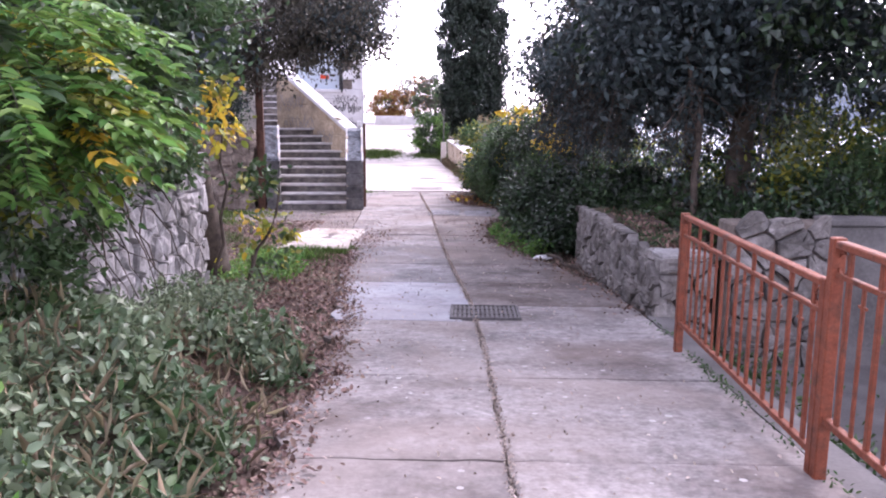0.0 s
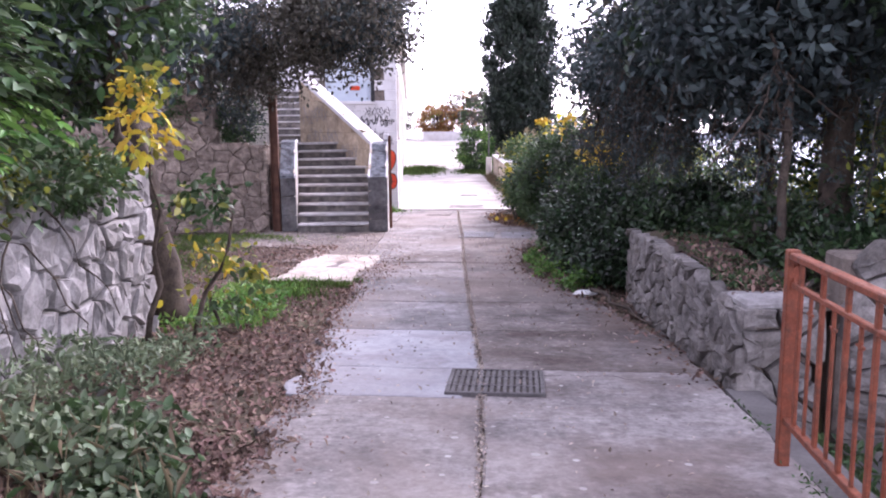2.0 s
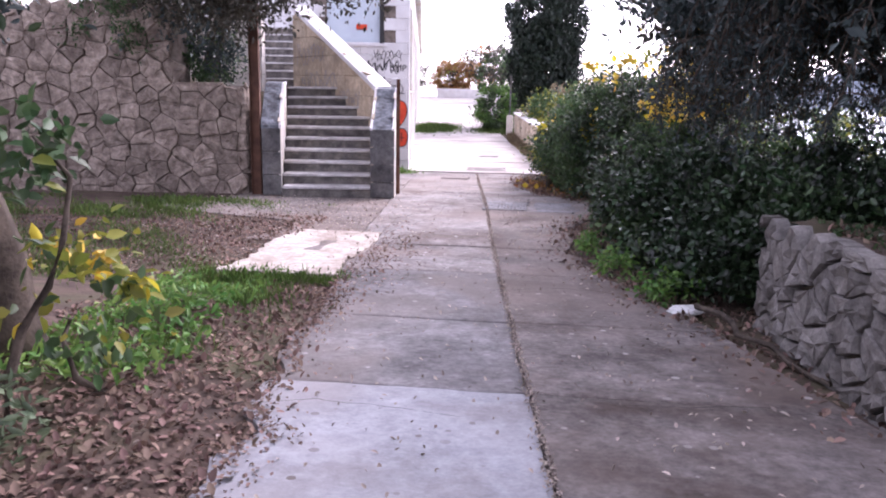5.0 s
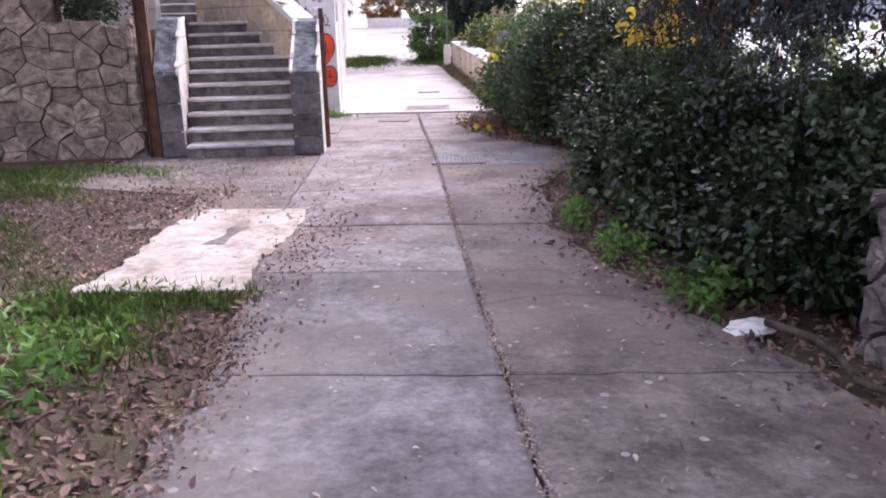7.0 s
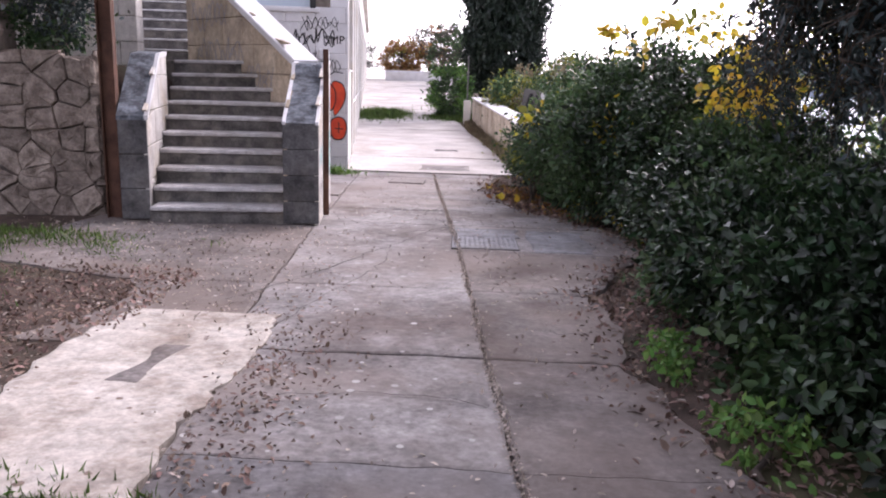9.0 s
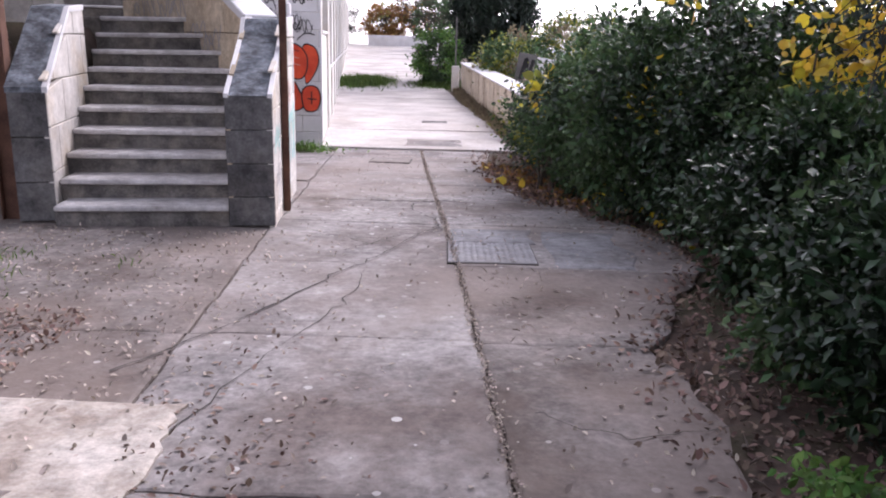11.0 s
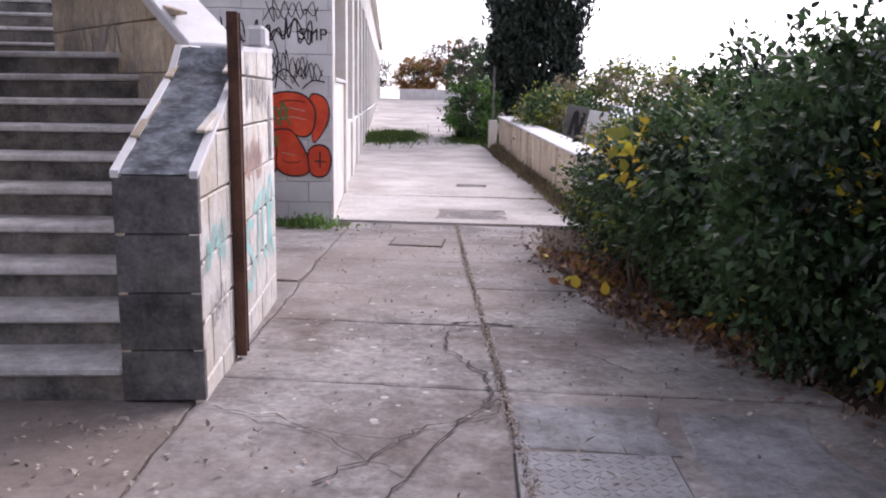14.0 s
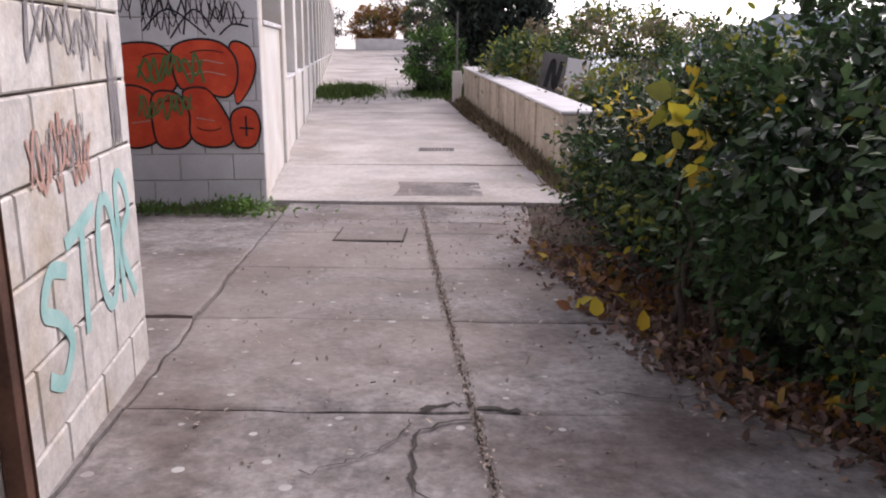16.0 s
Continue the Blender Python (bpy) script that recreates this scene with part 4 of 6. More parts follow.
scribble(mural, -1.4, 1.45, 0.75, 0.4, GREENPAINT, 1, 0.03, 9, y=-0.034)
scribble(mural, -1.4, 1.05, 0.6, 0.35, GREENPAINT, 2, 0.025, 9, y=-0.034)
tags = thing("graffiti_tags", BUILD, "thin black tags sprayed on the white blocks", "")
adopt(tags, house)
scribble(tags, -1.3, 2.05, 0.5, 0.75, BLACKPAINT, 3, 0.018, 5)
scribble(tags, -0.55, 2.1, 0.4, 0.3, BLACKPAINT, 4, 0.014, 6)
scribble(tags, -1.6, 2.6, 1.3, 0.45, BLACKPAINT, 5, 0.022, 15)
scribble(tags, -1.0, 2.95, 0.8, 0.32, BLACKPAINT, 6, 0.014, 9)
ribbon("tag", [smooth_run([(-1.0, 1.98), (-0.72, 2.3), (-0.5, 2.05)]), smooth_run([(-0.85, 2.02), (-0.8, 2.5), (-0.95, 2.9)]), smooth_run([(-0.45, 2.02), (-0.3, 2.14), (-0.12, 2.12)]), smooth_run([(-1.3, 2.06), (-1.0, 2.3), (-0.6, 2.02)])], 0.02, BLACKPAINT, tags, "black spray stroke")
for k in range(4):
    scribble(tags, -2.3 + 0.5 * k, 1.98 + 0.1 * (k % 2), 0.42, 0.5, BLACKPAINT, 60 + k, 0.012, 7, y=-0.009)
txt = bpy.data.curves.new("letters", "FONT")
txt.body, txt.size, txt.extrude = "SMP", 0.24, 0.001
lt = new("letters", txt)
lt.data.materials.append(BLACKPAINT)
lt.parent, lt.matrix_local = tags, pose(-0.5, -0.006, 2.72, 90)

SIDE = STAIR @ pose(0, 0, 0, 0, 0, 90)
stor = thing("graffiti_word", SIDE, "word STOR in teal spray paint on the parapet", "")
adopt(stor, parapet)
ribbon("letter", [smooth_run([(1.56, 0.66), (1.40, 0.70), (1.30, 0.58), (1.44, 0.50), (1.54, 0.38), (1.42, 0.26), (1.28, 0.32)])], 0.065, TEALPAINT, stor)
ribbon("letter", [[(1.58, 0.76), (1.96, 0.84)], [(1.78, 0.80), (1.74, 0.34)]], 0.065, TEALPAINT, stor)
ribbon("letter", [arc(2.10, 0.60, 0.13, 0.25, 90, 450, 28)], 0.065, TEALPAINT, stor)
ribbon("letter", [smooth_run([(2.30, 0.30), (2.30, 0.86), (2.42, 0.88), (2.48, 0.72), (2.32, 0.58), (2.50, 0.28)])], 0.065, TEALPAINT, stor)
stags = thing("graffiti_tags", SIDE, "faded red, grey and teal tags on the parapet", "")
adopt(stags, parapet)
scribble(stags, 1.3, 0.95, 0.7, 0.32, PINKPAINT, 11, 0.02, 11)
scribble(stags, 1.35, 1.0, 0.6, 0.25, GREYPAINT, 12, 0.010, 11)
scribble(stags, 1.4, 1.4, 0.9, 0.35, GREYPAINT, 13, 0.016, 11)
scribble(stags, 0.12, 0.62, 0.5, 0.28, TEALPAINT, 14, 0.018, 9)
scribble(stags, 0.2, 0.3, 0.4, 0.22, GREYPAINT, 15, 0.012, 7)
scribble(stags, 2.35, 0.95, 0.15, 0.7, GREYPAINT, 16, 0.012, 9)
ctags = thing("graffiti_tags", CURTAIN, "dark scrawled tags on the yellowed wall", "")
adopt(ctags, curtain)
scribble(ctags, 0.3, 1.75, 1.6, 0.5, GREYPAINT, 17, 0.02, 11)
scribble(ctags, 1.8, 1.45, 0.9, 0.4, GREYPAINT, 18, 0.018, 9)
scribble(ctags, 0.2, 2.3, 1.2, 0.5, GREYPAINT, 19, 0.02, 9)


# ---- plants ----
def shrub(name, base, lobes, mixes, label, category="shrub", size=0.066, n=200, per=105, spread=0.13, seed=1, aspect=0.55, droop=0.2, shell=0.6, stems=7, group="", shoots=16):
    """A shrub: crooked stems and clumped leaves. lobes: (centre, radii); mixes: (material, share)."""
    t = thing(name, pose(*base), label, category, group)
    b = np.array(base)
    runs = []
    for k in range(stems):
        c, rad = lobes[k % len(lobes)]
        r = np.random.default_rng(seed * 31 + k)
        end = np.array(c) + r.uniform(-0.6, 0.6, 3) * rad - b
        start = np.array([c[0], c[1], 0]) * [1, 1, 0] - b * [1, 1, 0] + r.uniform(-0.25, 0.25, 3) * [1, 1, 0]
        start[2] = float(rough_ground(start[0] + b[0], start[1] + b[1])) - b[2] - 0.05
        runs.append((crooked(start, end, 7, 0.09, seed + k), list(np.linspace(0.028, 0.007, 7))))
    for run in runs:
        tubes("stem", [run], BARK, t, sides=6)
    pts, axes = [], []
    for k, (c, rad) in enumerate(lobes):
        p, cl = clumps(np.array(c) - b, rad, n, per, spread, seed * 17 + k, shell)
        g = rough_ground(p[:, 0] + b[0], p[:, 1] + b[1]) - b[2]
        ok = p[:, 2] > g + 0.02
        pts.append(p[ok])
        axes.append(((p - (np.array(c) - b)) / np.array(rad))[ok])
    # loose shoots that break the outline
    for k, (c, rad) in enumerate(lobes):
        r = np.random.default_rng(seed * 23 + k)
        for j in range(shoots):
            d = r.normal(size=3)
            d[2] = abs(d[2]) * 1.2
            d /= np.linalg.norm(d)
            along = r.uniform(0.9, 1.0 + r.uniform(0.1, 0.45), 26)[:, None]
            q = np.array(c) - b + d * np.array(rad) * along + r.normal(0, 0.035, (26, 3))
            q[:, 2] -= (along[:, 0] - 0.9) ** 2 * 0.5
            pts.append(q)
            axes.append(np.repeat(d[None], 26, 0))
    p, o = np.concatenate(pts), np.concatenate(axes)
    r = np.random.default_rng(seed + 5)
    # colour goes by neighbourhood, so that odd leaves come in sprays
    key = np.sin(p[:, 0] * 4.1 + seed) + np.sin(p[:, 1] * 3.3) + np.sin(p[:, 2] * 5.2 + 1) + r.normal(0, 0.7, len(p))
    order = key.argsort().argsort() / len(p)
    lo = 0.0
    for k, (m, share) in enumerate(mixes):
        sel = (order >= lo) & (order < lo + share)
        lo += share
        if sel.any():
            leaf_mesh("foliage", p[sel], size, m, t, aspect=aspect, up=0.45, droop=droop, out=o[sel] * 0.8, seed=seed + k)
    return t


def tree(name, base, trunk_to, radius, limbs, lobes, mixes, label, size=0.1, n=120, per=110, spread=0.22, seed=1, aspect=0.5, droop=0.3, shell=0.3):
    t = thing(name, pose(*base), label, "tree")
    b = np.array(base)
    tp = crooked((0, 0, -0.25), np.array(trunk_to) - b, 9, radius * 0.35, seed)
    tubes("trunk", [(tp, list(np.linspace(radius, radius * 0.5, 9)))], BARK, t, sides=12)
    runs = []
    for k, end in enumerate(limbs):
        st = np.array(tp[4 + k % 5])
        run = crooked(st, np.array(end) - b, 9, 0.12, seed + 20 + k)
        runs = [(run, list(np.linspace(radius * 0.42, 0.012, 9)))]
        for j in range(5):
            r = np.random.default_rng(seed * 7 + k * 11 + j)
            s2 = np.array(run[3 + j])
            runs.append((crooked(s2, s2 + r.normal(0, 0.55, 3), 5, 0.06, seed + j + k), list(np.linspace(0.02, 0.005, 5))))
        tubes("limb", runs, BARK, t, sides=7)
    pts = np.concatenate([clumps(np.array(c) - b, rad, n, per, spread, seed * 13 + k, shell)[0] for k, (c, rad) in enumerate(lobes)])
    r = np.random.default_rng(seed + 9)
    key = np.sin(pts[:, 0] * 2.1 + seed) + np.sin(pts[:, 1] * 1.9) + np.sin(pts[:, 2] * 3.2) + r.normal(0, 0.6, len(pts))
    order = key.argsort().argsort() / len(pts)
    lo = 0.0
    for k, (m, share) in enumerate(mixes):
        sel = (order >= lo) & (order < lo + share)
        lo += share
        leaf_mesh("crown", pts[sel], size, m, t, aspect=aspect, up=0.3, droop=droop, seed=seed + k)
    return t


# the thicket along the downhill edge
shrub("laurel_shrub", (2.2, 13.4, -0.6), [((2.05, 12.4, -0.3), (0.95, 0.9, 0.7)), ((1.7, 13.8, -0.25), (0.95, 1.1, 0.72)), ((2.9, 13.2, -0.2), (1.1, 1.6, 0.8))], [(LAUREL, 0.9), (IVY, 0.1)], "dense dark laurel shrub leaning over the path edge", seed=1, size=0.072, shell=0.4, spread=0.10, group="edge shrubs")
shrub("laurel_shrub", (1.9, 17.0, -0.75), [((1.65, 15.4, -0.28), (1.0, 1.0, 0.72)), ((1.8, 16.9, -0.2), (0.95, 1.0, 0.85)), ((2.0, 18.6, 0.10), (1.05, 1.0, 1.2)), ((3.2, 16.4, -0.3), (1.1, 1.8, 0.75))], [(LAUREL, 0.6), (IVY, 0.4)], "tall dark green shrub with glossy leaves beside the path", seed=2, shell=0.4, spread=0.10, group="edge shrubs", n=230)
shrub("laurel_shrub", (1.3, 20.4, -0.9), [((1.40, 19.8, 0.12), (1.1, 1.1, 1.28)), ((1.2, 21.3, 0.05), (1.1, 1.2, 1.15)), ((2.6, 20.4, 0.2), (1.2, 1.8, 1.2))], [(IVY, 0.66), (LAUREL, 0.334), (GOLD, 0.006)], "dense green shrub with some yellow leaves beside the path", seed=3, size=0.07, group="edge shrubs")
shrub("mixed_shrub", (0.9, 24.8, -1.05), [((1.05, 22.9, -0.15), (1.05, 1.1, 1.0)), ((1.0, 24.6, -0.35), (1.05, 1.2, 0.85)), ((1.15, 26.3, -0.6), (0.8, 0.9, 0.62)), ((1.75, 28.0, -0.5), (0.8, 0.9, 0.75))], [(LIME, 0.11), (IVY, 0.56), (LAUREL, 0.315), (GOLD, 0.015)], "loose yellow-green shrub at the end of the low wall", seed=4, size=0.065, n=170, group="edge shrubs")
shrub("fig_sapling", (0.9, 21.9, -0.95), [((0.35, 21.9, 0.3), (0.25, 0.5, 0.25)), ((0.5, 22.6, 0.45), (0.3, 0.4, 0.2))], [(GOLD, 0.75), (LIME, 0.25)], "young fig with large yellow autumn leaves", shoots=0, n=8, per=4, spread=0.09, size=0.15, aspect=0.8, seed=5, shell=0.2)
shrub("yellow_sapling", (2.3, 17.5, -0.75), [((2.05, 17.5, 1.05), (0.4, 0.4, 0.45)), ((2.75, 17.7, 1.25), (0.5, 0.4, 0.4)), ((1.75, 17.4, 0.85), (0.2, 0.3, 0.2))], [(GOLD, 0.85), (LIME, 0.15)], "slender sapling with bright yellow leaves behind the hanging twigs", shoots=0, n=15, per=9, spread=0.10, size=0.095, aspect=0.7, seed=6, shell=0.15)
shrub("yellow_sapling", (2.0, 19.0, -0.85), [((1.6, 18.9, 1.5), (0.8, 0.5, 0.2)), ((2.6, 19.4, 1.7), (0.8, 0.5, 0.3))], [(GOLD, 0.7), (LIME, 0.3)], "thin sapling with sparse yellow leaves above the shrubs", n=10, per=9, spread=0.12, size=0.10, aspect=0.7, seed=16, shell=0.2, shoots=2)
shrub("herb_clump", (0.95, 12.0, -0.6), [((1.05, 12.0, -0.52), (0.2, 0.35, 0.15)), ((0.72, 13.1, -0.55), (0.16, 0.35, 0.13)), ((0.58, 14.2, -0.58), (0.14, 0.3, 0.12))], [(FRESH, 1.0)], "bright green herbs growing at the path edge", "plant", n=16, per=18, spread=0.05, size=0.055, seed=7, stems=2, shoots=0, shell=0.1)
shrub("undergrowth", (5.6, 11.5, 0.0), [((5.4, 10.2, 0.6), (1.6, 1.2, 1.0)), ((5.2, 13.0, 0.5), (1.6, 1.8, 1.2)), ((7.6, 12.0, 0.4), (1.6, 3.0, 1.5))], [(IVY, 0.6), (LIME, 0.25), (SAGE, 0.15)], "mid-green undergrowth behind the low stone wall", seed=8, size=0.09, n=110, per=80, spread=0.2, shell=0.4)

shrub("undergrowth", (3.1, 9.8, 0.0), [((3.0, 10.6, 0.12), (0.65, 1.3, 0.42)), ((3.1, 8.9, 0.1), (0.55, 0.8, 0.36)), ((4.2, 9.6, 0.25), (0.7, 1.5, 0.5))], [(LAUREL, 0.55), (IVY, 0.3), (OLIVE, 0.15)], "dark low undergrowth in the shade behind the wall", seed=9, size=0.075, n=90, per=60, spread=0.15, shell=0.3)
# the last, highest lobe is out of view, added to shade what lies below
tree("evergreen_tree", (3.7, 10.9, -0.05), (4.1, 11.4, 3.6), 0.19, [(2.2, 10.8, 2.6), (2.4, 13.6, 2.7), (5.4, 9.6, 3.0), (4.8, 13.5, 3.4), (3.0, 9.0, 3.3)],
     [((3.3, 10.6, 3.0), (2.0, 2.0, 1.3)), ((5.2, 9.6, 2.9), (2.0, 2.0, 1.4)), ((3.6, 13.4, 2.9), (2.0, 2.2, 1.0)), ((2.8, 13.0, 2.5), (1.0, 1.4, 0.5)), ((2.9, 10.8, 2.3), (1.1, 1.2, 0.7)), ((4.4, 11.0, 4.6), (3.0, 3.2, 1.3))], [(NEEDLE, 0.85), (LAUREL, 0.15)], "dark evergreen tree with drooping leafy branches over the wall and an added unseen upper crown", seed=1, size=0.12, n=100, per=100)
# here too the top lobe is an unseen addition that blocks sky light
tree("evergreen_tree", (4.6, 15.6, -0.9), (4.2, 15.4, 3.6), 0.16, [(2.3, 15.2, 2.4), (2.9, 17.2, 2.9), (6.0, 15.0, 3.0)],
     [((3.6, 13.2, 2.2), (1.6, 1.6, 0.6)), ((2.3, 15.6, 2.15), (1.0, 1.2, 0.4)), ((4.8, 17.0, 2.4), (1.6, 1.5, 0.7)), ((3.4, 15.4, 2.95), (1.9, 1.9, 0.8)), ((2.7, 12.8, 3.0), (1.5, 1.6, 0.8)), ((2.4, 17.0, 2.7), (1.1, 1.1, 0.5)), ((5.4, 14.8, 2.7), (1.6, 1.8, 1.0)), ((4.2, 15.6, 4.1), (2.8, 2.8, 1.0))], [(NEEDLE, 0.9), (OLIVE, 0.1)], "dark evergreen tree with thin hanging twigs and an added unseen upper crown", seed=2, size=0.10, n=95, per=85, droop=0.9, spread=0.24)


def hanging_twigs(parent, count, x, y, z, drop, seed):
    """Long thin twigs that hang from the crown, each with a few side shoots and small leaves."""
    r = np.random.default_rng(seed)
    base = np.array(parent.matrix_world.translation)
    pts = []
    for k in range(count):
        runs = []
        p = np.array([r.uniform(*x), r.uniform(*y), r.uniform(*z)])
        sway = np.array([-r.uniform(0.1, 0.75), r.uniform(-0.5, 0.25), 0.0])
        length = r.uniform(*drop)
        t = np.linspace(0, 1, 8)[:, None]
        line = p + sway * t ** 0.7 - np.array([0, 0, length]) * t ** 1.4 + r.normal(0, 0.02, (8, 3)) - base
        runs.append(([tuple(q) for q in line], list(np.linspace(0.012, 0.004, 8))))
        for j in range(2, 8):
            for i in range(3):
                d = np.array([r.normal(0, 0.18), r.normal(0, 0.18), -r.uniform(0.05, 0.32)])
                runs.append(([tuple(line[j]), tuple(line[j] + d * 0.5 + [0, 0, 0.02]), tuple(line[j] + d)], [0.005, 0.004, 0.002]))
                f = r.uniform(0.1, 1.0, 8)[:, None]
                pts.append(line[j] + d * f + r.normal(0, 0.02, (8, 3)))
        tubes("hanging_twig", runs, BARK, parent, sides=4)
    leaf_mesh("twig_foliage", np.concatenate(pts), 0.058, NEEDLE, parent, "small dark leaves on the twigs", aspect=0.42, up=0.2, droop=1.0, seed=seed)


hanging_twigs(bpy.data.objects["evergreen_tree.001"], 120, (1.9, 4.8), (13.2, 16.8), (2.1, 2.7), (0.9, 1.9), 5)
hanging_twigs(bpy.data.objects["evergreen_tree.001"], 45, (2.0, 3.6), (16.0, 17.3), (2.0, 2.5), (0.9, 1.5), 6)
hanging_twigs(bpy.data.objects["evergreen_tree"], 26, (2.2, 5.0), (9.4, 13.0), (2.0, 2.6), (0.7, 1.5), 7)
tree("slender_tree", (2.75, 9.7, -0.05), (2.8, 9.9, 2.6), 0.05, [(2.6, 9.4, 2.6)], [((3.0, 9.8, 2.9), (0.9, 0.9, 0.5))], [(NEEDLE, 1.0)], "slender dark-stemmed young tree behind the low wall", seed=3, n=30, per=70)
tree("evergreen_tree", (7.6, 9.0, -0.6), (7.4, 9.0, 3.5), 0.2, [(6.0, 8.0, 3.0), (8.5, 7.4, 2.6)], [((7.2, 8.0, 2.8), (2.0, 2.2, 1.6)), ((8.2, 11.5, 2.6), (2.0, 2.2, 1.6))], [(NEEDLE, 0.7), (IVY, 0.3)], "dark evergreen tree beyond the sunken yard", seed=4, size=0.13, n=90, per=90)

# uphill side
def compound_sapling(name, base, lobes, count, mixes, label, seed):
    """A sapling whose long leaves are drooping ribs with paired leaflets."""
    r = np.random.default_rng(seed)
    t = thing(name, pose(*base), label, "shrub")
    b = np.array(base)
    for k, (c, rad) in enumerate(lobes):
        tubes("stem", [(crooked((r.uniform(-0.1, 0.1), r.uniform(-0.1, 0.1), -0.3), np.array(c) - b, 8, 0.07, seed + k), list(np.linspace(0.026, 0.008, 8)))], BARK, t, sides=6)
    ribs, groups = [], [([], []) for m in mixes]
    shares = np.cumsum([m[1] for m in mixes])
    for k, (c, rad) in enumerate(lobes):
        for j in range(count):
            d = r.normal(size=3)
            d /= np.linalg.norm(d)
            p = np.array(c) + d * np.array(rad) * r.uniform(0.35, 1.0) - b
            go = np.array([d[0] + 0.35, d[1] - 0.25, 0.15 + 0.3 * d[2]])
            go /= np.linalg.norm(go)
            ln = r.uniform(0.22, 0.38)
            u = np.linspace(0, 1, 8)[:, None]
            line = p + go * ln * u - np.array([0, 0, 0.5 * ln]) * u ** 2
            ribs.append(([tuple(q) for q in line[::2]] + [tuple(line[-1])], [0.004, 0.004, 0.003, 0.003, 0.002]))
            side = np.cross(go, [0, 0, 1.0])
            side /= np.linalg.norm(side)
            tone = np.clip(0.5 + 0.22 * math.sin(3.1 * p[0] + 2.3 * p[1] + seed) + 0.25 * (c[2] - b[2] - p[2]) + r.normal(0, 0.16), 0, 0.999)
            g = int(np.searchsorted(shares, tone * shares[-1], side="right"))
            pos = np.concatenate([line[1:], line[1:], line[-1:]])
            axis = np.concatenate([np.repeat((side + go * 0.6)[None], 7, 0), np.repeat((go * 0.6 - side)[None], 7, 0), go[None]])
            axis[:, 2] -= 0.35
            groups[g][0].append(pos)
            groups[g][1].append(axis * 7)
    tubes("rib", ribs, BARK, t, sides=4)
    for k, ((m, share), (pos, axis)) in enumerate(zip(mixes, groups)):
        if pos:
            leaf_mesh("foliage", np.concatenate(pos), 0.10, m, t, aspect=0.46, up=0.75, out=np.concatenate(axis), seed=seed + k)
    return t


compound_sapling("leafy_sapling", (-3.3, 4.6, 0.6), [((-2.75, 4.7, 1.95), (0.75, 1.0, 0.55)), ((-2.4, 4.35, 1.5), (0.5, 0.7, 0.33)), ((-3.4, 4.2, 2.3), (0.9, 1.5, 0.8)), ((-2.6, 5.7, 1.75), (0.45, 0.7, 0.45))], 170, [(IVY, 0.40), (FRESH, 0.44), (LIME, 0.11), (GOLD, 0.05)], "green sapling with feathery leaves turning yellow", 11)
shrub("wall_ivy", (-3.1, 6.3, 0.9), [((-3.05, 5.4, 0.85), (0.3, 1.3, 0.4)), ((-2.92, 4.6, 0.35), (0.14, 1.1, 0.4)), ((-3.1, 7.6, 1.05), (0.3, 0.9, 0.25))], [(IVY, 0.6), (SAGE, 0.25), (LIME, 0.15)], "ivy and weeds spilling over the boulder wall", n=60, per=40, seed=15, stems=2, size=0.07, spread=0.1)
vines = thing("dry_vines", pose(-2.9, 5.0, 0.4), "bare dry vines hanging over the boulder wall", "vine")
for k in range(16):
    r = np.random.default_rng(300 + k)
    y0 = r.uniform(-1.6, 2.6)
    tubes("vine", [(crooked((-0.08, y0, 0.62), (r.uniform(0.1, 0.45), y0 + r.uniform(-0.5, 0.5), r.uniform(-0.7, -0.1)), 8, 0.07, 300 + k), list(np.linspace(0.009, 0.004, 8)))], BARK, vines, sides=5)
shrub("yellow_creeper", (-2.75, 8.2, -0.5), [((-2.5, 8.0, 1.5), (0.12, 0.2, 0.35)), ((-2.3, 8.5, 0.75), (0.2, 0.3, 0.3)), ((-2.35, 9.0, 0.0), (0.3, 0.4, 0.35))], [(GOLD, 0.28), (LIME, 0.32), (IVY, 0.4)], "creeper with yellow autumn leaves hanging by the trunk", n=12, per=12, spread=0.09, size=0.085, aspect=0.6, seed=12, droop=0.7, shell=0.2, stems=3, shoots=2)
tree("leaning_tree", (-3.0, 9.55, -0.5), (-3.5, 9.3, 2.6), 0.18, [(-3.0, 8.0, 2.6), (-4.4, 10.4, 3.0), (-3.0, 10.8, 3.0)], [((-3.6, 8.9, 2.5), (1.0, 1.7, 0.9)), ((-4.6, 10.6, 2.6), (1.2, 1.6, 1.0)), ((-4.1, 6.6, 2.4), (1.0, 1.8, 1.0))], [(IVY, 0.5), (NEEDLE, 0.4), (OLIVE, 0.1)], "leaning ivy-grown tree beside the boulder wall", seed=5, size=0.10, n=110, per=110, spread=0.2)
tree("overhanging_tree", (-6.6, 20.4, 1.0), (-5.6, 19.6, 3.8), 0.2, [(-3.0, 18.2, 3.1), (-4.6, 17.6, 3.0), (-2.7, 18.6, 3.8), (-6.0, 18.2, 3.0)], [((-4.0, 18.2, 3.2), (1.8, 1.2, 0.9)), ((-3.0, 17.6, 3.3), (1.2, 1.0, 0.8)), ((-5.6, 18.4, 2.75), (1.1, 1.1, 0.8)), ((-3.3, 18.6, 4.3), (1.6, 1.4, 0.8)), ((-6.4, 18.6, 3.9), (1.6, 1.4, 1.0))], [(OLIVE, 0.72), (NEEDLE, 0.28)], "overhanging dark olive-brown tree above the stairs", seed=6, size=0.09, n=85, per=95, droop=0.9, spread=0.24)
